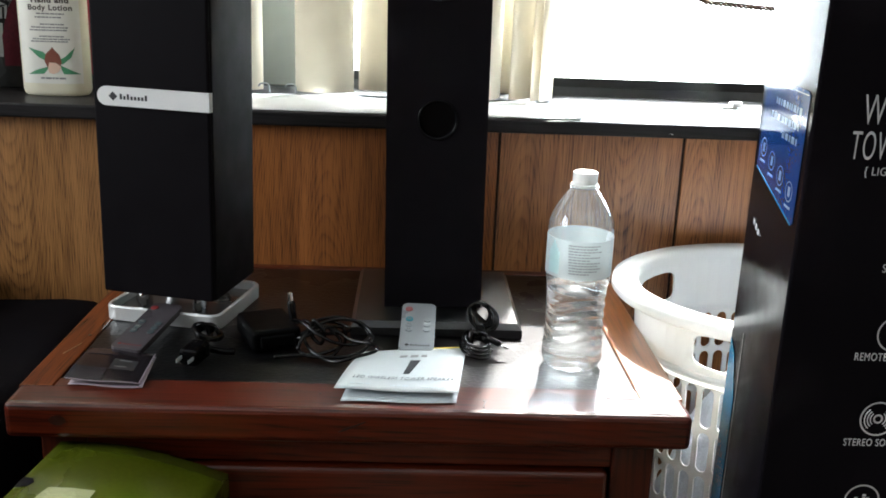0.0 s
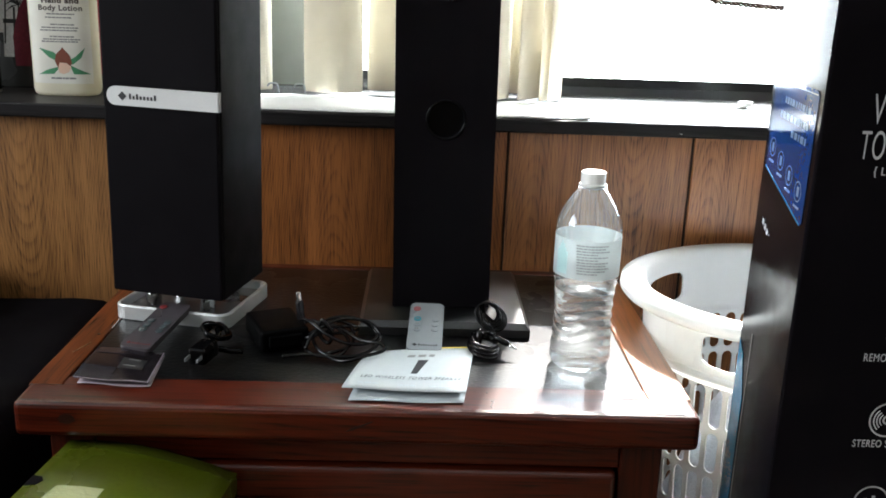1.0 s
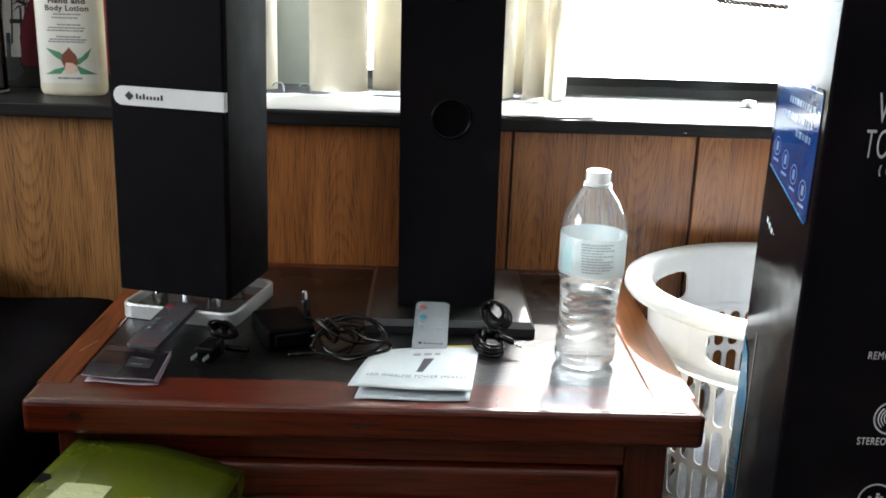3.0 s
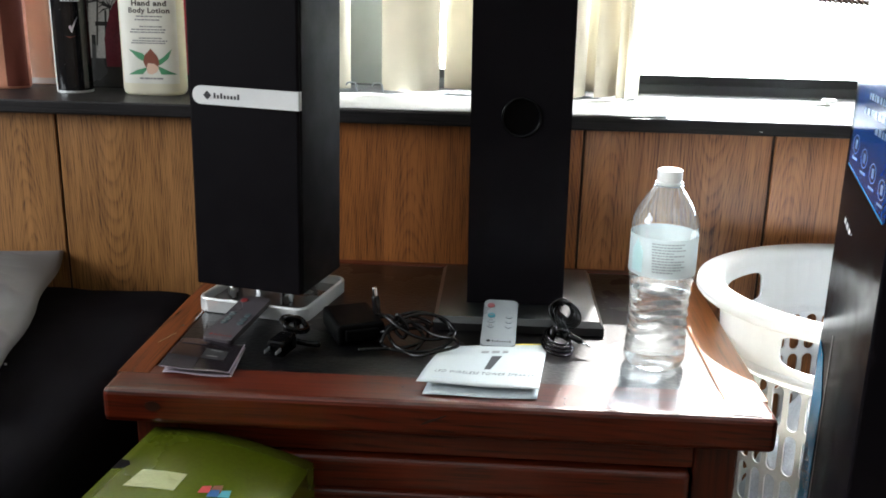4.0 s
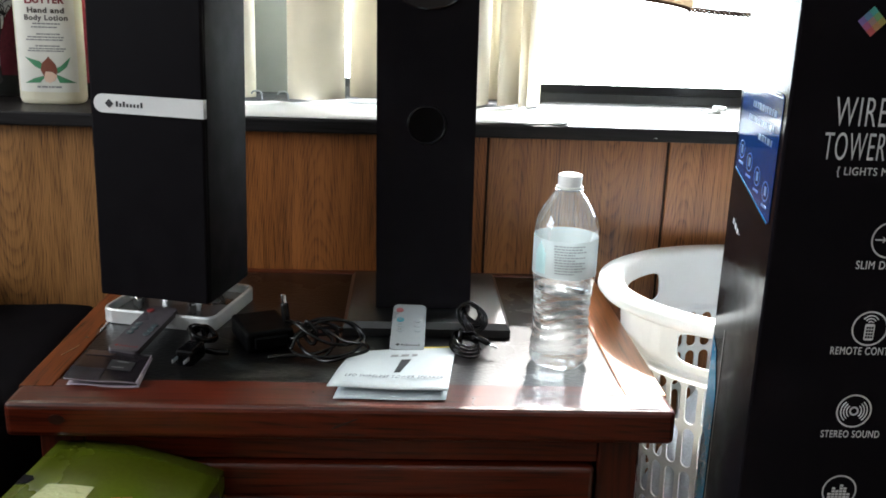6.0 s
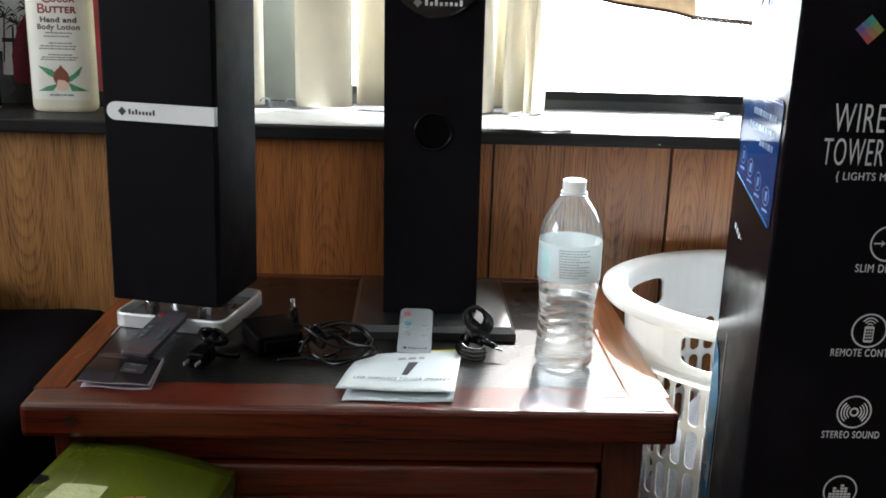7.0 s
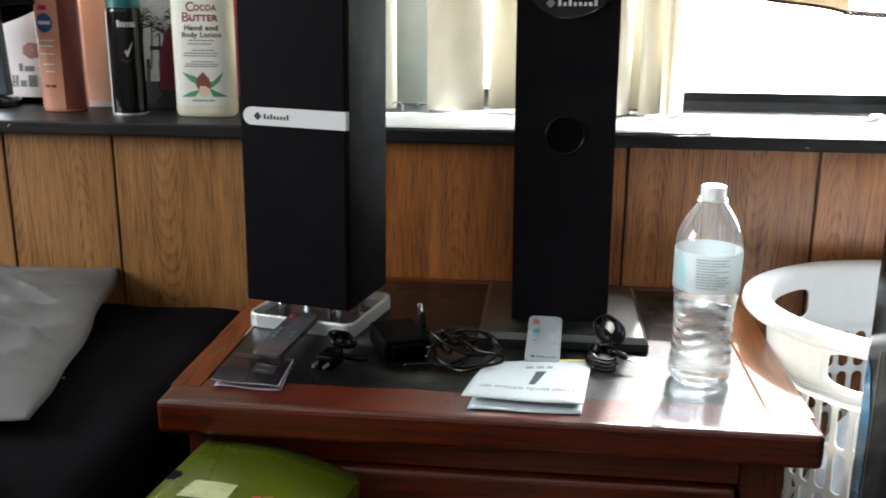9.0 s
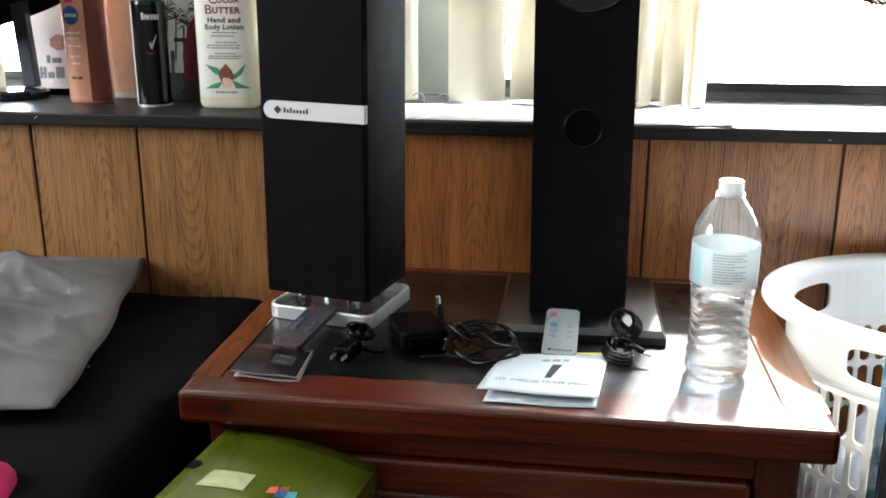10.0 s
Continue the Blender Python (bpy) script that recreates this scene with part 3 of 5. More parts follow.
# ---- night stand ----
def night_stand():
    x0, x1, y0, y1 = -0.335, 0.2915, 0.826, 1.262
    s = thing("night_stand", pose(0, 0, 0), "red-brown varnished wooden night stand with a black inset top", "night stand")
    t0 = T - 0.035
    bm = slab([(x0, y0), (x1, y0), (x1, 0.864), (0.2495, 0.864), (0.2495, 0.882), (-0.3025, 0.882), (-0.3025, 0.864), (x0, 0.864)], 0.035)
    outer = [e for e in bm.edges if all(v.co.y < y0 + 1e-6 for v in e.verts) or all(v.co.x < x0 + 1e-6 for v in e.verts) or all(v.co.x > x1 - 1e-6 for v in e.verts)]
    bmesh.ops.bevel(bm, geom=outer, offset=0.006, segments=3, profile=0.5, affect="EDGES")
    bmesh.ops.translate(bm, verts=bm.verts, vec=(0, 0, t0))
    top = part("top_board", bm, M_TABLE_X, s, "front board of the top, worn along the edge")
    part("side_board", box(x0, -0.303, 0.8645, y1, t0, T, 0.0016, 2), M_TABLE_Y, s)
    part("side_board", box(0.250, x1, 0.8645, y1, t0, T, 0.0016, 2), M_TABLE_SUNLIT, s, "right side board, coloured lighter for the sun glare on it")
    part("back_board", box(-0.3025, 0.2495, 1.246, y1, t0, T - 0.0006, 0.001, 1), M_TABLE_X, s)
    part("inset", box(-0.3025, 0.2495, 0.8824, 1.2456, t0 + 0.010, T - 0.0010, 0.001, 1), M_INSET, s, "black leather-like inset panel")
    part("gouge", slab([(-0.013, -0.0055), (-0.006, -0.0035), (0.011, 0.0045), (0.0125, 0.0065), (0.004, 0.0030), (-0.008, -0.0015)], 0.0006), M_KNOT, top, m=facing(-0.022, y0 + 0.0004, 0.603))
    part("knot", slab([(x * (1 + 0.25 * math.sin(3.1 * k)), y) for k, (x, y) in enumerate(disc(0.0062, 18, 1.2, 0.8))], 0.0005), M_KNOT_RED, top, "dark knot in the front edge", facing(-0.287, y0 + 0.0002, 0.604))
    part("joint", box(x0 + 0.002, -0.3030, 0.8640, 0.8646, T - 0.004, T + 0.0002), M_KNOT, s, "dark joint between the boards")
    for x, y, w, rz in ((0.232, 0.862, 0.030, -3), (0.262, 0.832, 0.030, -2), (0.214, 0.905, 0.022, 78), (0.262, 0.925, 0.016, 82), (0.10, 0.846, 0.012, 70)):
        part("crack", slab([(-w / 2, -0.0004), (w / 2, -0.0002), (w / 2, 0.0005), (0, 0.0007), (-w / 2, 0.0003)], 0.0004), M_KNOT, s, "dark crack in the varnish", pose(x, y, T + 0.0001, 0, 0, rz))
    part("scratch", slab([(-0.015, -0.0003), (0.015, 0.0), (0.015, 0.0005), (-0.015, 0.0004)], 0.0004), M_SCRATCH, s, "pale scratch in the varnish", pose(-0.316, 0.955, T + 0.0001, 0, 0, 72))
    part("nail_hole", slab(disc(0.0017, 12), 0.0004), M_KNOT, s, "dark nail hole", pose(-0.311, 0.992, T + 0.0001))
    for x, y in ((0.0985, 0.838), (0.0995, 0.851), (0.0960, 0.869), (-0.054, 0.860)):
        part("nail_hole", slab(disc(0.0011, 10), 0.0004), M_KNOT, s, "dark nail hole", pose(x, y, T + 0.0001))
    # carcass
    bx0, bx1, by0, by1 = -0.313, 0.265, 0.850, 1.250
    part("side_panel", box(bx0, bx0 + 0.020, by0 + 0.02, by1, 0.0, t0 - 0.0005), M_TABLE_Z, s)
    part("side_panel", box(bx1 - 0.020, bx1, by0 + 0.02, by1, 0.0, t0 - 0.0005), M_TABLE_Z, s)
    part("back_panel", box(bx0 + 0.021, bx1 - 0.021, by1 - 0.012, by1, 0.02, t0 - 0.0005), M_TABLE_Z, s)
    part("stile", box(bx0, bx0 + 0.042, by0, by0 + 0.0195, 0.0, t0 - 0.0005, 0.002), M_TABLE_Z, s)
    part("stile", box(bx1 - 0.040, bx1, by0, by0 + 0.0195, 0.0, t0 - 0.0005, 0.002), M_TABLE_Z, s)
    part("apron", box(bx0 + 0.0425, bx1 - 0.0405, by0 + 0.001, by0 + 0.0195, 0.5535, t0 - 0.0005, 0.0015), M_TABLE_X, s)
    part("apron", box(bx0 + 0.0425, bx1 - 0.0405, by0 + 0.001, by0 + 0.0195, 0.0, 0.09, 0.0015), M_TABLE_X, s)
    for z0, z1 in ((0.325, 0.5505), (0.095, 0.320)):
        d = part("drawer", box(bx0 + 0.045, bx1 - 0.043, by0 - 0.006, by0 + 0.018, z0, z1, 0.005, 3), M_TABLE_X, s, "drawer front with a raised field")
        part("drawer_field", box(bx0 + 0.083, bx1 - 0.081, by0 - 0.0125, by0 - 0.0062, z0 + 0.035, z1 - 0.032, 0.005, 3), M_TABLE_X, d)
    return s


night_stand()


# ---- speakers ----
def cell(bm, at, u0, u1, z0, z1, su, sz, power, thick, n=16, off=0.0, aspect=1.0):
    """A patch of wall with a rounded slot through it. at(u, z, inset) gives the place."""
    uc, zc = (u0 + u1) / 2, (z0 + z1) / 2
    hu, hz = (u1 - u0) / 2, (z1 - z0) / 2
    ring_in, ring_out = [], []
    for k in range(n):
        t = 2 * math.pi * k / n
        c, s = math.cos(t), math.sin(t)
        q = 1 / max(abs(c), abs(s))
        ring_out.append((uc + hu * c * q, zc + hz * s * q))
        if not power:
            # a slot with straight sides and half-round ends
            end = sz * aspect
            ring_in.append((uc + su * c, zc + end * s + math.copysign(sz - end, s)))
            continue
        ring_in.append((uc + off + su * math.copysign(abs(c) ** (2 / power), c), zc + sz * math.copysign(abs(s) ** (2 / power), s)))
    rows = []
    for ring, inset in ((ring_out, 0.0), (ring_in, 0.0), (ring_in, thick), (ring_out, thick)):
        rows.append([bm.verts.new(at(u, z, inset)) for u, z in ring])
    for p, q in zip(rows, rows[1:]):
        for k in range(n):
            bm.faces.new((p[k], p[(k + 1) % n], q[(k + 1) % n], q[k]))


def logo_bars(parent, m, w, h, material, first=None):
    """A brand mark as plain shapes: a small diamond and a bar."""
    part("mark", slab([(0, h / 2), (h / 2, 0), (h, h / 2), (h / 2, h)], 0.0003), first or material, parent, m=m)
    part("mark", bars([(h * 1.3 + k * (w - h * 1.3) / 8, h * 1.3 + (k + 0.58) * (w - h * 1.3) / 8, h * 0.20, h * (0.80 if k in (0, 2, 7) else 0.58)) for k in range(8)]), material, parent, m=m)


def speaker_rear():
    s = thing("tower_speaker", pose(-0.232, 1.088, T, 0, 0, -12.5), "black tower speaker on a silver tray foot, standing turned aside", "speaker", "pair of tower speakers")
    a, d0, d1 = 0.068, -0.062, 0.066
    ring = bmesh.new()
    outer, inner = round_rect(-a, a, d0, d1, 0.014), round_rect(-a + 0.0045, a - 0.0045, d0 + 0.0045, d1 - 0.0045, 0.010)
    n = len(outer)
    levels = [[ring.verts.new((x, y, z)) for x, y in o] for o, z in ((inner, 0.004), (outer, 0.0), (outer, 0.0145), (round_rect(-a + 0.001, a - 0.001, d0 + 0.001, d1 - 0.001, 0.0135), 0.0162), (round_rect(-a + 0.0035, a - 0.0035, d0 + 0.0035, d1 - 0.0035, 0.011), 0.0162), (inner, 0.0145))]
    for p, q in zip(levels, levels[1:] + levels[:1]):
        for k in range(n):
            ring.faces.new((p[k], p[(k + 1) % n], q[(k + 1) % n], q[k]))
    foot = part("foot", ring, M_SILVER, s, "brushed silver tray foot", smooth=False)
    part("foot_floor", slab(inner, 0.002), plain("dark_grey_tray", (0.10, 0.105, 0.105), 0.3, 0.4), foot, m=pose(0, 0, 0.004))
    for x, y in ((0.033, -0.033), (-0.033, -0.033), (0.033, 0.033), (-0.033, 0.033)):
        part("post", lathe([(0.0085, 0.0062), (0.0085, 0.0345)], 20), M_CHROME, s, m=pose(x, y, 0), smooth=False)
    w, d, z0, z1 = 0.0640, 0.0695, 0.035, 0.680
    cab = part("cabinet", box(-w, w, -d + 0.006, 0.0445, z0, z1, 0.002, 2), M_BLACK_SIDE, s, "satin black woodgrain cabinet", pose(0.0027, 0, 0, 0, 0.6, 0))
    part("grille", box(-w, w - 0.0006, -d, -d + 0.0058, z0 + 0.0005, z1 - 0.0005, 0.0025, 2), M_BLACK, cab, "matt black cloth front")
    # silver badge that runs from the front round to the side
    z, h, x0 = 0.2395, 0.0098, -w + 0.006
    pts = [(w + 0.0012, -h), (w + 0.0012, h)] + [(x0 + h + h * math.cos(radians(90 + 180 * k / 12)), h * math.sin(radians(90 + 180 * k / 12))) for k in range(13)]
    badge = part("badge", slab(pts, 0.0028), M_BADGE, cab, "silver-grey badge", m=facing(0, -d, z + 0.010))
    part("badge_end", box(w + 0.0002, w + 0.0012, -d - 0.0028, -d + 0.004, z + 0.010 - h, z + 0.010 + h), M_BADGE, cab)
    logo_bars(badge, pose(x0 + 0.013, -0.0046, 0.0029), 0.044, 0.0095, M_INK)
    return s


def speaker_front():
    s = thing("tower_speaker", pose(0.0575, 1.13, T), "black tower speaker on a flat black board foot", "speaker", "pair of tower speakers")
    bm = bmesh.new()
    x0, x1, y0, y1 = -0.094, 0.0945, -0.118, 0.080
    rings = [[(x0, y0, 0), (x1, y0, 0), (x1, y1, 0), (x0, y1, 0)], [(x0, y0, 0.009), (x1, y0, 0.009), (x1, y1, 0.009), (x0, y1, 0.009)],
             [(x0 + 0.005, y0 + 0.006, 0.015), (x1 - 0.005, y0 + 0.006, 0.015), (x1 - 0.005, y1 - 0.004, 0.015), (x0 + 0.005, y1 - 0.004, 0.015)]]
    part("foot", loft(rings), M_BOARD, s, "satin black board foot with chamfered edges")
    w, y0, y1, z0, z1 = 0.0549, -0.069, 0.052, 0.0162, 0.680
    cab = part("cabinet", box(-w, w, y0 + 0.004, y1, z0, z1, 0.002, 2), M_BLACK, s, m=pose(-0.0032, 0, 0, 0, -0.55, 0))
    # front board with the round opening of the bass port
    px, pz, pr = 0.0005, 0.231, 0.0194
    bm = box(-w, w, y0, y0 + 0.0038, z0 + 0.0005, pz - 0.05)
    box(-w, w, y0, y0 + 0.0038, pz + 0.05, z1 - 0.0005, bm=bm)
    cell(bm, lambda u, z, inset: (u, y0 + inset, z), -w, w, pz - 0.05, pz + 0.05, pr, pr, 2.0, 0.0038, 64, px)
    front = part("front", bm, M_BLACK, cab)
    ring = lathe([(0.0225, 0.0001), (0.0221, 0.0011), (0.0211, 0.0017), (0.0200, 0.0014), (0.0193, 0.0004), (0.0188, -0.0008), (0.0184, -0.0020), (0.0178, -0.0034)], 56, cap=False)
    port = part("port", ring, M_PORT, cab, "recessed black bass port", facing(px, y0, pz), True)
    # near-black disc paints the shade deep inside the port
    part("port_bottom", slab(disc(0.0180, 40), 0.0004), M_PORT_SHADE, port, m=pose(0, 0, -0.0037))
    # round control plate near the top
    plate = part("control_plate", lathe([(0.0535, 0.0), (0.0535, 0.002), (0.0515, 0.0032), (0.050, 0.0032)], 56), M_GLOSS, cab, "round gloss black control plate", facing(0.0, y0 - 0.0002, 0.4085))
    logo_bars(plate, pose(-0.024, -0.042, 0.0034), 0.056, 0.010, M_WHITE_INK, M_INK_GREY)
    for x in (-0.0385, 0.0385):
        part("screw", lathe([(0.0032, 0.0), (0.0032, 0.0008), (0.0018, 0.0010), (0.0016, 0.0002)], 16), M_BOARD, plate, m=pose(x, -0.0285, 0.0033))
    return s


speaker_rear()
speaker_front()


# ---- water bottle ----
def water_bottle():
    s = thing("water_bottle", pose(0.1955, 0.9445, T + 0.0004), "clear plastic water bottle, half full, with a white cap", "bottle")
    ribs = []
    for k in range(64):
        z = 0.012 + 0.080 * k / 63
        ribs.append((0.0312 - 0.0020 * math.sin(math.pi * min(max((z - 0.012) / 0.08, 0), 1)), z))
    body = [(0.020, 0.003), (0.024, 0.0), (0.0285, 0.003), (0.0310, 0.009)] + ribs
    body += [(0.0322, 0.096), (0.0326, 0.099), (0.0326, 0.148), (0.0325, 0.1500), (0.0316, 0.1550), (0.0298, 0.1600), (0.0272, 0.1655), (0.0240, 0.1710), (0.0203, 0.1765), (0.0163, 0.1820), (0.0132, 0.1858), (0.0118, 0.1875), (0.0114, 0.1900), (0.0114, 0.1990)]

    def swirl(a, z):
        if z < 0.012 or z > 0.094:
            return 1 + (0.012 * math.cos(5 * a) if z < 0.006 else 0)
        k = math.sin(math.pi * (z - 0.012) / 0.082)
        return 1 + 0.014 * math.sin(2 * a + 60 * z) * k + 0.026 * k * math.sin(2 * math.pi * z / 0.0112 + 1.9 * math.sin(2 * a + 0.6) + 0.9 * math.sin(3 * a + 40 * z))

    shell = part("shell", lathe(body, 64, wob=swirl), M_PET, s, smooth=True)
    water = [(0.018, 0.0040)] + [(r - 0.0007, z + 0.0008) for r, z in body[1:] if z < 0.083] + [(0.0302, 0.0845)]
    part("water", lathe(water, 64, wob=lambda a, z: 1 + 0.85 * (swirl(a, z) - 1)), M_WATER, s, "clear water", smooth=True)
    a = 0.0329
    lab = lathe([(a, 0.1005), (a, 0.1395)], 64, cap=False)
    part("label", lab, M_LABEL, s, "milky white printed label", smooth=True)
    rows = []
    for k in range(11):
        rows += word_bars(-0.017 + 0.0002 * k, 0.0165 - (0.012 if k in (3, 5, 10) else 0.004 * (k % 2)), 0.1345 - 0.0028 * k, 0.0012, k)
    ink = part("small_print", bars(rows), M_PRINT, s, "fine grey print")
    for v in ink.data.vertices:
        x, z, o = v.co.x, v.co.y, v.co.z
        ang = x / a
        v.co = ((a + 0.0003 + o) * math.sin(ang), -(a + 0.0003 + o) * math.cos(ang), z)
    teal = part("label_mark", bars([(-0.040 + 0.002 * k, -0.0385 + 0.002 * k + 0.0006, 0.104, 0.1375 - 0.0035 * abs(k - 3)) for k in range(7)]), M_LABEL_TEAL, s)
    for v in teal.data.vertices:
        x, z, o = v.co.x, v.co.y, v.co.z
        v.co = ((a + 0.0003 + o) * math.sin(x / a), -(a + 0.0003 + o) * math.cos(x / a), z)
    part("neck_ring", lathe([(0.0138, 0.1864), (0.0144, 0.1868), (0.0144, 0.1876), (0.0138, 0.1879)], 40), M_PET, s, smooth=True)
    cap = part("cap", lathe([(0.0122, 0.1905), (0.0120, 0.1912), (0.0120, 0.2000), (0.0121, 0.2018), (0.0105, 0.2026)], 60, wob=lambda t, z: 1 + (0.008 * (round(t * 60 / (2 * math.pi)) % 2) if 0.19 < z < 0.201 else 0)), M_CAP, s, "white ribbed screw cap")
    part("cap_band", lathe([(0.0132, 0.1880), (0.0136, 0.1884), (0.0136, 0.1900), (0.0132, 0.1903)], 40), M_CAP, s)
    return s


water_bottle()


# ---- laundry basket ----
def laundry_basket():
    s = thing("laundry_basket", pose(0.470, 1.060, 0), "tall white plastic laundry basket with slotted sides", "laundry basket")

    def half(z):
        k = min(z / 0.60, 1.0)
        return 0.148 + 0.026 * k, 0.120 + 0.026 * k

    def at(u, z, inset):
        a, b = half(z)
        return ((a - inset) * math.cos(u), (b - inset) * math.sin(u), z)

    def at_band(u, z, inset):
        k = (z - 0.602) / 0.06
        a, b = 0.1775 + 0.004 * k, 0.1495 + 0.006 * k
        return ((a - inset) * math.cos(u), (b - inset) * math.sin(u), z)

    bm, cols, rows, pitch = bmesh.new(), 52, 10, 0.0533
    for i in range(cols):
        for j in range(rows):
            z0 = 0.06 + j * pitch
            u0, u1 = 2 * math.pi * i / cols, 2 * math.pi * (i + 1) / cols
            cell(bm, at, u0, u1, z0, z0 + pitch, (u1 - u0) * 0.35, 0.0236, 0.0, 0.0022, 24, aspect=0.32)
    bmesh.ops.remove_doubles(bm, verts=bm.verts, dist=1e-5)
    body = part("slotted_wall", bm, M_BASKET, s)
    grips = [(38, 72), (124, 158), (215, 262), (304, 338)]
    edges = [0] + [x for g in grips for x in g] + [360]
    for u0, u1 in zip(edges, edges[1:]):
        bm = bmesh.new()
        if (u0, u1) in grips:
            cell(bm, at_band, radians(u0), radians(u1), 0.602, 0.662, radians(u1 - u0) * 0.44, 0.0185, 5.0, 0.0025, 40)
            part("grip", bm, M_BASKET, s, "wide hand grip under the rim")
            continue
        n = max(2, int((u1 - u0) / 5))
        us = [radians(u0 + (u1 - u0) * k / n) for k in range(n + 1)]
        sides = [[bm.verts.new(at_band(u, z, inset)) for u in us] for z, inset in ((0.602, 0.0), (0.662, 0.0), (0.662, 0.0025), (0.602, 0.0025))]
        for p, q in zip(sides, sides[1:] + sides[:1]):
            for k in range(n):
                bm.faces.new((p[k], p[k + 1], q[k + 1], q[k]))
        part("band", bm, M_BASKET, s)
    rings = [(0.1795, 0.1535, 0.664), (0.2070, 0.1790, 0.6605), (0.2095, 0.1810, 0.6635), (0.2085, 0.1805, 0.6715), (0.2000, 0.1720, 0.6755), (0.1850, 0.1575, 0.6750), (0.1790, 0.1525, 0.6700), (0.1785, 0.1520, 0.660)]
    bm = bmesh.new()
    lv = [[bm.verts.new(p) for p in oval_ring(a, b, z, 72)] for a, b, z in rings]
    for p, q in zip(lv, lv[1:]):
        for k in range(72):
            bm.faces.new((p[k], p[(k + 1) % 72], q[(k + 1) % 72], q[k]))
    part("rim", bm, M_BASKET, s, "smooth rolled rim", smooth=True)
    bm = bmesh.new()
    lv = [[bm.verts.new(p) for p in oval_ring(a, b, z, 72)] for a, b, z in ((0.1735, 0.1455, 0.590), (0.1790, 0.1510, 0.596), (0.1795, 0.1515, 0.604), (0.1755, 0.1475, 0.606))]
    for p, q in zip(lv, lv[1:]):
        for k in range(72):
            bm.faces.new((p[k], p[(k + 1) % 72], q[(k + 1) % 72], q[k]))
    part("step", bm, M_BASKET, s, smooth=True)
    part("base", loft([oval_ring(0.149, 0.121, 0.0, 60), oval_ring(0.151, 0.123, 0.062, 60)]), M_BASKET, s)
    return s


laundry_basket()


def heap(name, m, a, b, h, material, label, category, seed, amount=0.02, size=0.05, swell=1.0):
    bm = bmesh.new()
    bmesh.ops.create_icosphere(bm, subdivisions=5, radius=1.0)
    for v in bm.verts:
        v.co = Vector((v.co.x * a, v.co.y * b, (v.co.z ** swell) * h if v.co.z > 0 else 0.0))
    for v in bm.verts:
        r = noise.fractal(v.co / size + Vector((seed, seed, seed)), 0.9, 2.1, 4)
        f = 1 - abs(noise.noise(v.co / (size * 1.3) + Vector((seed * 3, 0, seed)))) * 2
        v.co += (v.co.normalized() if v.co.length > 0 else Vector()) * amount * (0.6 * r + 0.6 * f) * (1 if v.co.z > 0.001 else 0.0)
    ob = mesh_object(name, bm, material, True)
    ob.matrix_basis = m
    return tagged(ob, label, category)


heap("laundry", pose(0.455, 1.045, 0.064), 0.128, 0.104, 0.50, M_LAUNDRY, "crumpled grey-blue clothes inside the slotted basket", "clothes", 3.0, 0.03, 0.06, 0.45)


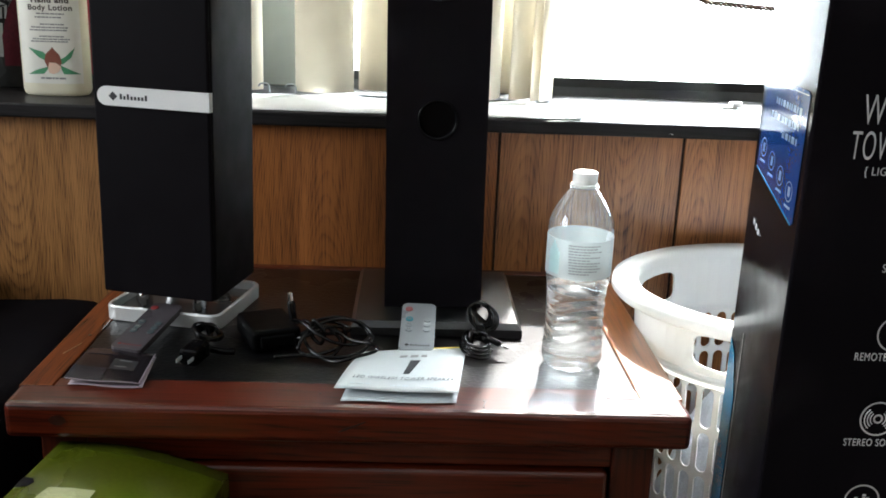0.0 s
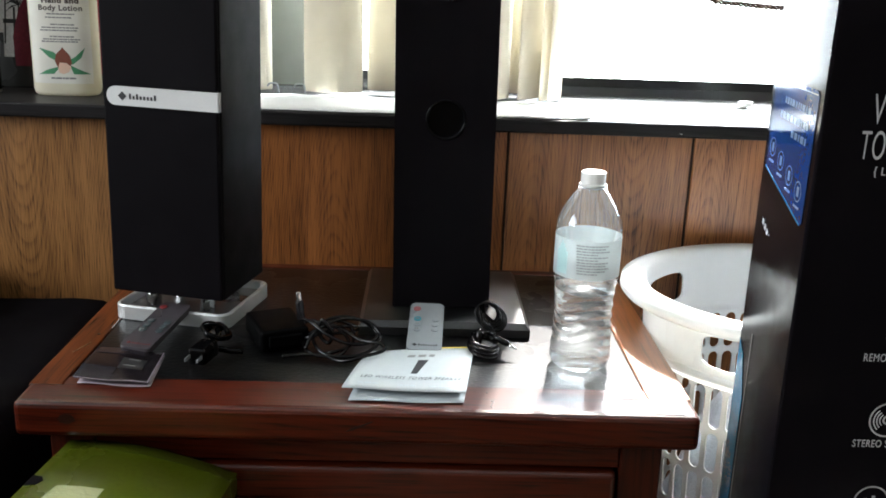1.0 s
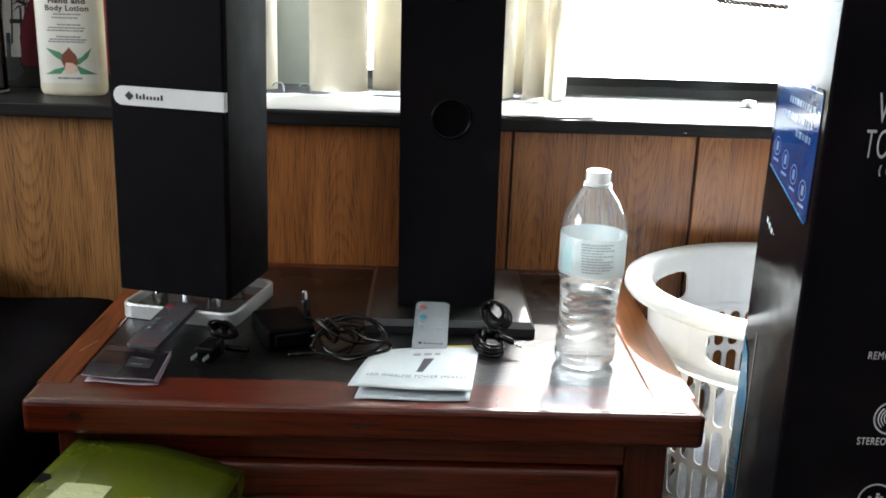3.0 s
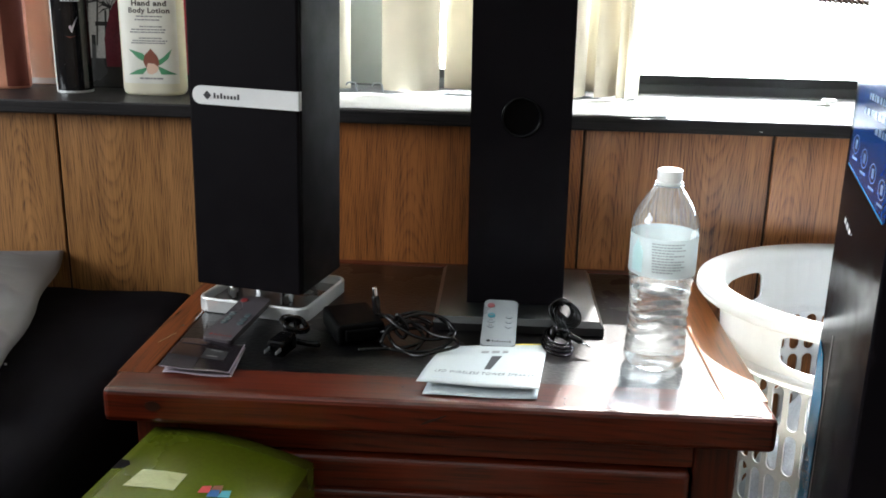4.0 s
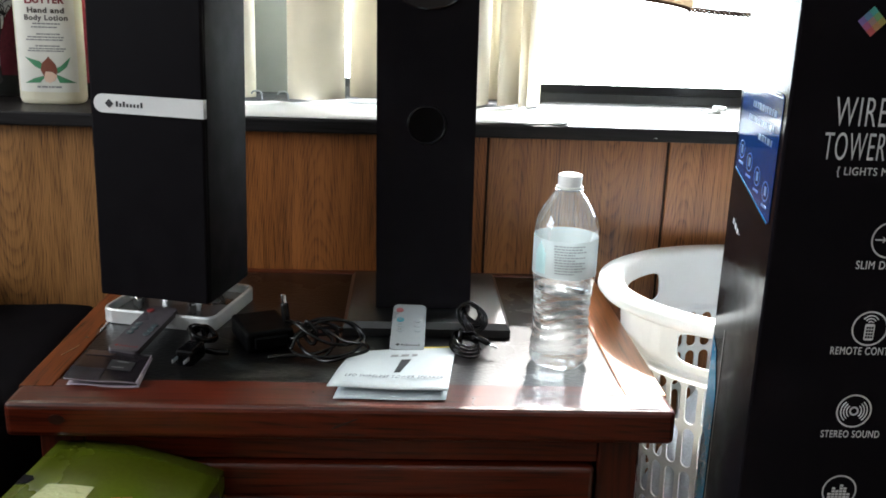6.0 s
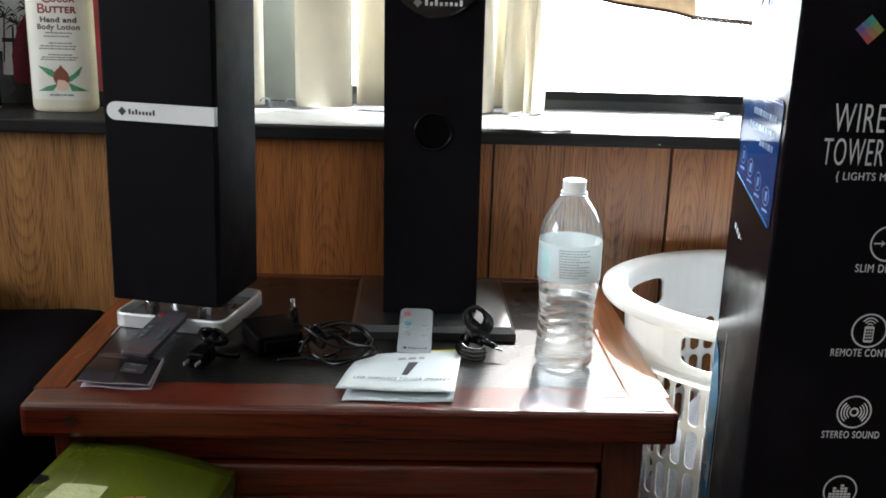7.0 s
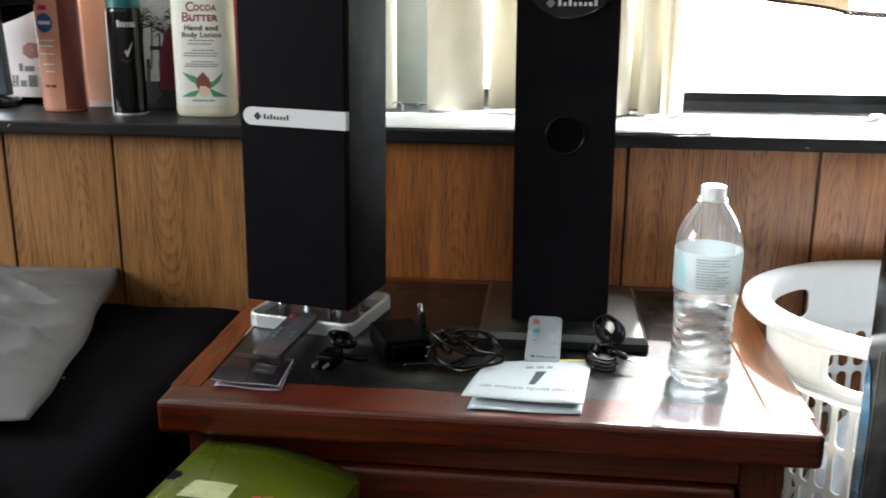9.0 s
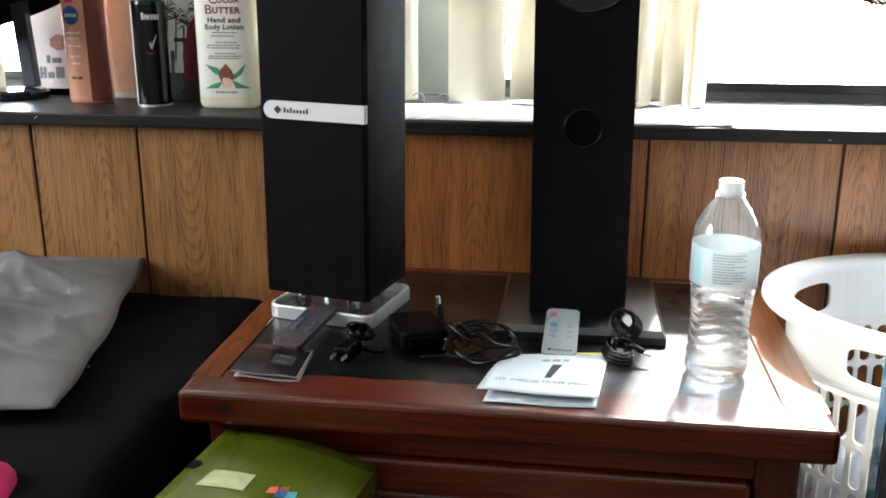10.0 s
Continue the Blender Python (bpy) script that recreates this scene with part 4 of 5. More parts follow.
# ---- black carton ----
def carton():
    x0, x1, y0, y1, z1 = 0.328, 0.690, 0.750, 0.866, 1.12
    s = thing("speaker_carton", pose(0, 0, 0), "tall black glossy carton with white printing", "box")
    bm = slab([(x0, y0), (x1, y0), (x1, y1 - 0.006), (0.50, y1), (0.400, y1 + 0.012), (0.3460, 0.908)], z1)
    bmesh.ops.bevel(bm, geom=list(bm.edges), offset=0.0022, segments=2, profile=0.5, affect="EDGES")
    body = part("carton_body", bm, M_CARTON, s)
    yf = y0 - 0.0003
    F = lambda x, z, dz=0.0: facing(x, yf - dz, z)
    writing("title", "WIRELESS", 0.0235, M_WHITE_INK, body, F(0.3655, 0.9045), 0.0775, -0.0003)
    writing("title", "TOWER", 0.0225, M_WHITE_INK, body, F(0.3600, 0.8775), 0.0500, -0.0003)
    writing("subtitle", "{ LIGHTS M", 0.0064, M_WHITE_INK, body, F(0.3735, 0.8655), 0.0415)
    writing("caption", "SLIM DESIGN", 0.0070, M_WHITE_INK, body, F(0.4010, 0.7875), 0.047)
    writing("caption", "REMOTE CONTROL", 0.0068, M_WHITE_INK, body, F(0.3905, 0.7120), 0.064)
    writing("caption", "STEREO SOUND", 0.0066, M_WHITE_INK, body, F(0.3935, 0.6350), 0.0515)

    def circle(r, w, n=40):
        bm = bmesh.new()
        o = [bm.verts.new((r * math.cos(2 * math.pi * k / n), r * math.sin(2 * math.pi * k / n), 0.0002)) for k in range(n)]
        i = [bm.verts.new(((r - w) * math.cos(2 * math.pi * k / n), (r - w) * math.sin(2 * math.pi * k / n), 0.0002)) for k in range(n)]
        for k in range(n):
            bm.faces.new((o[k], o[(k + 1) % n], i[(k + 1) % n], i[k]))
        return bm

    zs = (0.8125, 0.7355, 0.6600, 0.5830)
    xs = (0.4260, 0.4215, 0.4195, 0.4180)
    icons = [part("icon", circle(0.0155, 0.0014), M_WHITE_INK, body, m=F(x, z)) for x, z in zip(xs, zs)]
    part("icon_mark", bars([(-0.012, -0.004, -0.0006, 0.0006), (0.000, 0.004, -0.009, 0.009)]), M_WHITE_INK, icons[0])
    part("icon_mark", slab([(-0.006, 0.003), (-0.0025, 0.0), (-0.006, -0.003), (-0.0048, 0.0)], 0.0002), M_WHITE_INK, icons[0])
    part("icon_mark", slab(round_rect(-0.0042, 0.0042, -0.0105, 0.004, 0.0016), 0.0002), M_WHITE_INK, icons[1])
    part("icon_mark", bars([(-0.0030 + 0.0022 * i, -0.0014 + 0.0022 * i, -0.0085 + 0.0028 * j, -0.0067 + 0.0028 * j) for i in range(3) for j in range(4)], 0.0003), M_CARTON, icons[1], m=pose(0, 0, 0.0002))
    for r in (0.0025, 0.0050, 0.0075):
        bm = tube([(r * math.cos(radians(a)), 0.004 + r * math.sin(radians(a)), 0.0003) for a in (35, 65, 90, 115, 145)], 0.0005, 5, 4)
        part("icon_mark", bm, M_WHITE_INK, icons[1])
    part("icon_mark", circle(0.0042, 0.0016), M_WHITE_INK, icons[2])
    for r in (0.0065, 0.0090, 0.0115):
        for a0 in (0, 180):
            part("icon_mark", tube([(r * math.cos(radians(a0 + a)), r * math.sin(radians(a0 + a)), 0.0003) for a in (-48, -24, 0, 24, 48)], 0.0005, 5, 4), M_WHITE_INK, icons[2])
    part("icon_mark", bars([(-0.0100 + 0.0034 * i, -0.0072 + 0.0034 * i, -0.007 + 0.0028 * j, -0.0050 + 0.0028 * j) for i, h in enumerate((2, 4, 3, 5, 4, 2)) for j in range(h)]), M_WHITE_INK, icons[3])
    # many-coloured diamond mark and the bar beside it
    tints = ((0.50, 0.10, 0.10), (0.42, 0.22, 0.10), (0.34, 0.30, 0.08), (0.36, 0.10, 0.22), (0.32, 0.22, 0.20), (0.16, 0.34, 0.14), (0.18, 0.13, 0.36), (0.10, 0.22, 0.38), (0.06, 0.34, 0.30))
    q = 0.0075
    for k, tint in enumerate(tints):
        i, j = k % 3 - 1, k // 3 - 1
        part("colour_mark", slab([(0, -q / 2), (q / 2, 0), (0, q / 2), (-q / 2, 0)], 0.0002), plain("mark_tint", tint, 0.3, bump=0.0), body, m=F(0.3840 + (i - j) * q / 2 * 1.02, 0.985 - (i + j) * q / 2 * 1.02 * -1))
    part("word_mark", bars([(0.0, 0.005, 0.0, 0.024), (0.005, 0.014, 0.012, 0.024)]), M_WHITE_INK, body, m=F(0.4060, 0.970))
    # the side that faces the night stand
    deep = 1.18
    S = lambda y, z: Matrix.Translation((x0 + 0.1139 * deep * (y + 0.010 - y0) - 0.0005, y0 + deep * (y + 0.010 - y0), z)) @ pose(0, 0, 0, 90, 0, -96.5) @ Matrix.Diagonal((deep, 1, 1, 1))
    blue = part("blue_panel", slab([(0.003, -0.014), (0.110, -0.038), (0.1145, -0.035), (0.1145, 0.066), (0.110, 0.069), (0.003, 0.069)], 0.0003), M_BLUE, body, "dark blue printed panel", S(0.8645, 0.857))
    part("panel_line", bars([(0.006, 0.112, 0.0655, 0.0665)]), M_PANEL_INK, blue, m=pose(0, 0, 0.0003))
    part("panel_line", slab([(0.003, -0.014), (0.110, -0.038), (0.110, -0.0365), (0.003, -0.0125)], 0.0003), M_CYAN, blue, m=pose(0, 0, 0.0003))
    for k in range(4):
        x, y = 0.018 + 0.0265 * k, 0.007 - 0.0068 * k
        part("panel_icon", circle(0.0085, 0.0010), M_PANEL_INK, blue, m=pose(x, y, 0.0004))
        part("panel_icon", bars([(x - 0.0025, x + 0.0025, y - 0.004, y + 0.004), (x - 0.007, x + 0.007, y - 0.0135, y - 0.0115)]), M_PANEL_INK, blue, m=pose(0, 0, 0.0004))
    for z, a, b in ((0.049, 0.036, 0.104), (0.036, 0.028, 0.104), (0.024, 0.062, 0.104)):
        for x, u, _, _ in word_bars(a, b, 0, 0.006, int(z * 1000), 0.7):
            part("panel_word", bars([(x, u, z, z + 0.0055)]), M_PANEL_INK, blue, m=pose(0, 0, 0.0004))
    part("side_mark", bars(word_bars(0.0, 0.030, 0.0, 0.0055, 5, 0.6)), M_WHITE_INK, body, m=S(0.850, 0.793) @ pose(0, 0, 0, 0, 0, -22))
    part("word_mark", bars(word_bars(0.0, 0.050, 0.0, 0.010, 8, 0.9)), M_INK_GREY, body, m=S(0.852, 1.000))
    part("side_picture", slab([(0.001, -0.30), (0.030, -0.30), (0.032, -0.04), (0.017, 0.0), (0.001, 0.01)], 0.0003), M_CYAN, body, "bright blue printed picture", S(0.8720, 0.660))
    part("side_line", bars([(0.030, 0.0312, -0.25, 0.0)]), M_INK_GREY, body, m=S(0.8650, 0.690))
    return s


carton()


# ---- green carton in front of the night stand ----
def green_carton():
    s = thing("green_carton", pose(-0.288, 0.838, 0.0, 0, 0, -7.0), "olive green glossy carton with a bowed lid and clear tape", "box")
    w, d, z = 0.152, 0.260, 0.545

    def top(u, v):
        u = min(max(u, 0.0), 1.0)
        return z + 0.030 - 0.020 * u ** 1.6 + 0.006 * math.sin(math.pi * u) * (1 - 0.4 * v)

    bm = box(0, w, -d, 0, 0.0, z - 0.012, 0.002)
    body = part("carton_body", bm, M_GREEN, s)
    bm, n = bmesh.new(), 14
    e = 0.003
    g = [[bm.verts.new((-e + (w + 2 * e) * i / n, e - (d + 2 * e) * j / n, top(i / n, j / n))) for i in range(n + 1)] for j in range(n + 1)]
    for j in range(n):
        for i in range(n):
            bm.faces.new((g[j][i], g[j + 1][i], g[j + 1][i + 1], g[j][i + 1]))
    rim = [g[0][i] for i in range(n + 1)] + [g[j][n] for j in range(1, n + 1)] + [g[n][i] for i in range(n - 1, -1, -1)] + [g[j][0] for j in range(n - 1, 0, -1)]
    low = [bm.verts.new((v.co.x, v.co.y, z - 0.030)) for v in rim]
    for k in range(len(rim)):
        bm.faces.new((rim[k], rim[(k + 1) % len(rim)], low[(k + 1) % len(rim)], low[k]))
    lid = part("lid", bm, M_GREEN, s, "bowed glossy lid", smooth=False)
    for f in lid.data.polygons:
        f.use_smooth = abs(f.normal.z) > 0.5

    def laid(name, outline, material, off, label=""):
        ob = part(name, slab(outline, 0.0003), material, lid, label)
        for v in ob.data.vertices:
            v.co.z += top(v.co.x / w, -v.co.y / d) + off
        return ob

    tape = [(x, y) for x, y in ((0.026, -0.078), (0.046, -0.076), (0.066, -0.075), (0.066, -0.102), (0.046, -0.104), (0.022, -0.106))]
    laid("tape", tape, M_TAPE, 0.0006, "clear sticky tape patch with its sheen in a pale colour")
    # hole drawn as a black patch, the shade inside put into its colour
    laid("thumb_hole", [(-0.003, -0.063), (0.006, -0.065), (0.010, -0.071), (0.007, -0.078), (-0.003, -0.080)], M_BLACK, 0.0005)
    q = 0.0085
    for k, (m_, dx, dy) in enumerate(((M_RED, 0, 0), (M_COCOA, 1, 1), (M_NAVY, 1, -0.4), (M_TEAL, 2, 0.3))):
        laid("colour_mark", [(0.085 + q * dx, -0.086 + 0.6 * q * dy), (0.083 + q * (dx + 1), -0.082 + 0.6 * q * dy), (0.085 + q * (dx + 1), -0.092 + 0.6 * q * dy), (0.085 + q * dx, -0.096 + 0.6 * q * dy)], m_, 0.0005)
    return s


green_carton()


# ---- small things on the night stand ----
def bilinear(c, u, v):
    a, b, d, e = (Vector(p) for p in c)      # front left, front right, back right, back left
    return (a * (1 - u) + b * u) * (1 - v) + (e * (1 - u) + d * u) * v


def sheet(c, bulge, t=0.0004, n=14, seed=1.0):
    """A sheet of paper stretched over four corners, bulging a little."""
    bm = bmesh.new()
    g = []
    for lift in (0.0, t):
        g.append([[bm.verts.new(bilinear(c, i / n, j / n) + Vector((0, 0, lift + sheet_lift(i / n, j / n, bulge, seed)))) for i in range(n + 1)] for j in range(n + 1)])
    for q in g:
        for j in range(n):
            for i in range(n):
                bm.faces.new((q[j][i], q[j][i + 1], q[j + 1][i + 1], q[j + 1][i]))
    for k in range(n):
        for a in ((0, k, 0, k + 1), (n, k, n, k + 1), (k, 0, k + 1, 0), (k, n, k + 1, n)):
            bm.faces.new((g[0][a[0]][a[1]], g[0][a[2]][a[3]], g[1][a[2]][a[3]], g[1][a[0]][a[1]]))
    return bm


def sheet_lift(u, v, bulge, seed):
    return bulge * math.sin(math.pi * v) * (0.6 + 0.4 * math.sin(3 * u + seed)) + 0.0006 * math.sin(7 * u + 3 * v + seed)


def on_sheet(ob, c, bulge, seed, w, h, off=0.0007):
    for v in ob.data.vertices:
        u, t = v.co.x / w, v.co.y / h
        v.co = bilinear(c, u, t) + Vector((0, 0, off + max(v.co.z, 0) + sheet_lift(u, t, bulge, seed)))
    return ob


def place_title(ob, x, y):
    me = ob.data
    for v in me.vertices:
        v.co.x += x
        v.co.y += y


def booklet():
    s = thing("booklet", pose(0, 0, T), "white folded instruction booklet lying open-edged on the night stand", "booklet")
    low = [(-0.034, 0.842, 0.0014), (0.073, 0.842, 0.0014), (0.088, 0.968, 0.0014), (-0.018, 0.952, 0.0014)]
    part("page", sheet(low, 0.002, seed=0.4), M_PAPER_GREY, s, "grey-white lower page", smooth=True)
    up = [(-0.041, 0.855, 0.0080), (0.075, 0.848, 0.0085), (0.089, 0.972, 0.0050), (-0.019, 0.954, 0.0045)]
    page = part("cover", sheet(up, 0.0035, seed=1.0), M_BOOKLET, s, "white printed cover", smooth=True)
    w, h = 0.110, 0.112
    put = lambda ob: on_sheet(ob, up, 0.0035, 1.0, w, h)
    t = writing("title", "LED WIRELESS TOWER SPEAKER", 0.0056, M_INK, page, pose(0, 0, 0), 0.092, -0.0001, 0.25)
    place_title(t, 0.011, 0.0205)
    on_sheet(t, up, 0.0035, 1.0, w, h, 0.0021)
    put(part("small_print", bars(word_bars(0.012, 0.034, 0.010, 0.0025, 3) + word_bars(0.048, 0.066, 0.009, 0.0025, 4) + word_bars(0.076, 0.102, 0.008, 0.0025, 5)), M_PAPER_GREY, page))
    put(part("mark", bars(word_bars(0.044, 0.076, 0.080, 0.0065, 6, 0.8)), M_INK_GREY, page))
    put(part("picture", slab([(0.055, 0.036), (0.061, 0.036), (0.067, 0.070), (0.057, 0.070)], 0.0002), M_INK, page, "small printed picture of a dark speaker"))
    put(part("edge_print", slab([(0.060, 0.107), (0.109, 0.109), (0.109, 0.1117), (0.060, 0.1117)], 0.0002), M_YELLOW, page))
    return s


def leaflet():
    s = thing("leaflet", pose(0, 0, T), "dark glossy folded leaflet with a pale edge", "leaflet")
    low = [(-0.290, 0.866, 0.0008), (-0.220, 0.861, 0.0008), (-0.226, 0.936, 0.0008), (-0.296, 0.950, 0.0008)]
    part("page", sheet(low, 0.0, seed=0.1), M_LEAFLET_EDGE, s, "pale inner page", smooth=True)
    c = [(-0.293, 0.866, 0.0062), (-0.222, 0.860, 0.0048), (-0.227, 0.938, 0.0030), (-0.297, 0.952, 0.0028)]
    cover = part("cover", sheet(c, 0.0028, seed=2.0), M_LEAFLET, s, "dark glossy cover", smooth=True)
    put = lambda ob: on_sheet(ob, c, 0.0028, 2.0, 0.07, 0.085)
    put(part("print", bars([(0.034, 0.058, 0.030, 0.056)]), M_INK, cover))
    for q in ((0.040, 0.052, 0.052, 0.0535), (0.038, 0.050, 0.036, 0.0375)):
        put(part("print", bars([q], 0.0003), M_INK_GREY, cover))
    for q in ((0.003, 0.034, 0.066, 0.083), (0.0, 0.033, 0.002, 0.030)):
        put(part("print", strip(*q, 8), M_LEAFLET_PALE, cover))
    put(part("border", strip(0.0, 0.0686, 0.0, 0.0012, 12), M_LEAFLET_EDGE, cover))
    put(part("border", bars([(0.0688, 0.07, 0.0, 0.085)]), M_LEAFLET_EDGE, cover))
    return s


def remote(m, label, body_mat, faded, w, d):
    s = thing("remote_control", m, label, "remote control", "two small remote controls")
    t = 0.0062
    bm = slab(round_rect(-w, w, 0, d, 0.005), t)
    bmesh.ops.bevel(bm, geom=[e for e in bm.edges if abs(e.verts[0].co.z - e.verts[1].co.z) < 1e-6 and e.verts[0].co.z > t / 2], offset=0.0008, segments=1, affect="EDGES")
    body = part("case", bm, body_mat, s)
    z = t + 0.0001
    part("button", lathe([(0.0042, 0.0), (0.0040, 0.0007), (0.001, 0.0009)], 20), faded[0], s, m=pose(-0.011, d - 0.012, z))
    for k, y in enumerate((0.055, 0.045, 0.036)):
        part("button", lathe([(0.0042, 0.0), (0.0040, 0.0007), (0.001, 0.0009)], 20), faded[1] if k == 0 else faded[2], s, m=pose(-0.0095, y, z))
        part("button_mark", bars([(-0.0018, -0.0006, -0.0015, 0.0015), (0.0004, 0.0016, -0.0015, 0.0015)], 0.0003), M_INK_GREY, s, m=pose(-0.0095, y, z + 0.0009))
    for y in (0.054, 0.045, 0.036):
        part("button", lathe([(0.0040, 0.0), (0.0038, 0.0007), (0.001, 0.0009)], 20), faded[2], s, m=pose(0.0098, y, z))
    logo_bars(s, pose(-0.0125, 0.006, z), 0.027, 0.0048, faded[3])
    return s


booklet_thing = booklet()
leaflet()
M_REMOTE = plain("pale_silver_plastic", (0.31, 0.335, 0.345), 0.30, 0.15, vary=0.05, bump=0.03)
M_REMOTE_DARK = plain("dark_silver_plastic", (0.105, 0.092, 0.100), 0.30, 0.3, vary=0.10, scale=20, bump=0.03)
M_SMOKE = plain("dark_teal_grey_button", (0.06, 0.085, 0.09), 0.4, bump=0.0)
M_FADED_RED = plain("faded_red_button", (0.34, 0.10, 0.10), 0.4, bump=0.0)
M_DUSK = plain("dim_grey_button", (0.30, 0.33, 0.34), 0.4, bump=0.0)
remote(pose(0.0355, 0.957, T + 0.0010, 14.5, 0, -2.5), "pale silver remote control leaning on the speaker's board foot", M_REMOTE, (M_FADED_RED, M_TEAL, M_DUSK, M_INK), 0.0185, 0.086)
remote(pose(-0.2590, 0.9420, T + 0.0010, 8.5, 0, -13.0), "dark silver remote control leaning on the speaker's tray foot", M_REMOTE_DARK, (M_MAROON, M_SMOKE, M_SMOKE, M_MAROON), 0.0170, 0.098)


def power_adapter():
    s = thing("power_adapter", pose(0, 0, T), "black power adapter with its thin coiled cable", "power adapter")
    part("brick", box(-0.026, 0.026, -0.034, 0.034, 0.0003, 0.023, 0.004, 3), M_BRICK, s, m=pose(-0.122, 0.992, 0, 0, 0, 24))
    part("ridge", box(-0.018, 0.018, -0.0385, -0.0342, 0.006, 0.018, 0.001, 1), M_BRICK, s, m=pose(-0.122, 0.992, 0, 0, 0, 24))
    r = 0.0019
    c = part("cable", tube([(-0.100, 0.985, 0.018), (-0.082, 0.992, 0.022), (-0.066, 0.975, 0.016), (-0.046, 0.985, 0.012), (-0.036, 1.004, 0.010), (-0.054, 1.012, 0.014), (-0.060, 0.992, 0.018), (-0.043, 0.962, 0.012),
                            (-0.052, 0.940, 0.004), (-0.080, 0.945, 0.004), (-0.090, 0.972, 0.010), (-0.062, 0.985, 0.020), (-0.032, 0.966, 0.012), (-0.010, 0.950, 0.015), (-0.005, 0.932, 0.015), (-0.022, 0.921, 0.013), (-0.048, 0.925, 0.005),
                            (-0.072, 0.952, 0.004), (-0.084, 0.985, 0.006), (-0.092, 0.994, 0.012), (-0.096, 0.997, 0.020)], r, 8, 7), M_CABLE, s, smooth=True)
    part("cable", tube([(-0.098, 0.972, 0.010), (-0.080, 0.962, 0.016), (-0.060, 0.968, 0.024), (-0.042, 0.984, 0.018), (-0.040, 0.965, 0.008), (-0.060, 0.948, 0.004), (-0.090, 0.940, 0.004), (-0.108, 0.935, 0.004)], r, 8, 7), M_CABLE, s, smooth=True)
    part("cable", tube([(-0.096, 0.990, 0.024), (-0.084, 0.968, 0.030), (-0.064, 0.952, 0.022), (-0.044, 0.950, 0.014), (-0.024, 0.962, 0.010), (-0.014, 0.980, 0.012), (-0.028, 0.992, 0.022), (-0.050, 0.996, 0.026),
                        (-0.072, 0.984, 0.024), (-0.080, 0.962, 0.014), (-0.066, 0.940, 0.006), (-0.040, 0.934, 0.006), (-0.018, 0.944, 0.010), (-0.010, 0.964, 0.018), (-0.026, 0.978, 0.028), (-0.054, 0.976, 0.030), (-0.078, 0.958, 0.022), (-0.086, 0.946, 0.008)], r, 8, 7), M_CABLE, s, smooth=True)
    part("tie", tube([(-0.071, 0.966, 0.034), (-0.060, 0.962, 0.022), (-0.064, 0.964, 0.008), (-0.074, 0.970, 0.016), (-0.071, 0.966, 0.034)], 0.0022, 6, 6), M_CABLE, s, smooth=True)
    plug = part("dc_plug", lathe([(0.0032, 0.0), (0.0044, 0.003), (0.0044, 0.022), (0.0036, 0.024)], 18), M_CABLE, s, m=pose(-0.0960, 0.996, 0.018, -8, -7, 0), smooth=True)
    part("dc_tip", lathe([(0.0027, 0.024), (0.0027, 0.033), (0.0022, 0.0335)], 16), M_CHROME, plug)
    return s


def plug_cord():
    s = thing("plug_lead", pose(0.0, -0.012, T), "short black mains lead with a two-prong plug", "mains lead")
    p = part("plug", box(-0.010, 0.010, -0.004, 0.028, 0.0006, 0.018, 0.004, 3), M_RUBBER, s, m=pose(-0.189, 0.930, 0.0, 0, 0, -14))
    for x in (-0.0063, 0.0063):
        part("prong", box(x - 0.0007, x + 0.0007, -0.015, -0.0035, 0.008, 0.0120, 0.0005, 1), M_ALU, p, "bright metal prong")
    part("cord", tube([(-0.183, 0.956, 0.010), (-0.178, 0.975, 0.014), (-0.186, 0.994, 0.018), (-0.194, 0.982, 0.022), (-0.186, 0.966, 0.018), (-0.174, 0.972, 0.012), (-0.170, 0.992, 0.008), (-0.182, 1.000, 0.016), (-0.192, 0.988, 0.014),
                       (-0.186, 0.968, 0.006), (-0.166, 0.960, 0.004), (-0.150, 0.958, 0.004)], 0.0033, 8, 7), M_RUBBER, s, smooth=True)
    part("tie", tube([(-0.197, 0.982, 0.020), (-0.186, 0.977, 0.026), (-0.176, 0.982, 0.020), (-0.186, 0.987, 0.008), (-0.197, 0.982, 0.020)], 0.002, 6, 6), M_RUBBER, s, smooth=True)
    return s


def audio_cable():
    s = thing("audio_cable", pose(-0.0045, 0, T), "bundled thin black audio cable with a metal jack", "cable")
    rng, r = random.Random(4), 0.0015
    # upper loops stand up, leaning back on the speaker's foot
    pts = []
    for turn in range(6):
        for k in range(10):
            a = 2 * math.pi * k / 10 + 0.9
            w, h = 0.0150 - 0.0016 * turn + rng.uniform(-0.001, 0.001), 0.0135 - 0.0012 * turn + rng.uniform(-0.001, 0.001)
            pts.append((0.1105 + w * math.cos(a) - 0.004 * math.sin(a), 0.986 + 0.0032 * turn + 0.008 * math.sin(a), 0.0345 + h * math.sin(a)))
    part("coil", tube(pts, r, 8, 4), M_CABLE, s, smooth=True)
    # strands that run down from the loops to the waist
    for k in range(4):
        part("strand", tube([(0.0985 + 0.0022 * k, 0.985 + 0.002 * k, 0.040 - 0.003 * k), (0.1010 + 0.0026 * k, 0.980, 0.029), (0.1070 + 0.0020 * k, 0.975, 0.019 + 0.001 * k), (0.1120 + 0.0012 * k, 0.970, 0.0125 + 0.0015 * k)], r, 8, 6), M_CABLE, s, smooth=True)
    # lower loops lie on the top
    pts = []
    for turn in range(4):
        for k in range(10):
            a = 2 * math.pi * k / 10 + 0.3 * turn
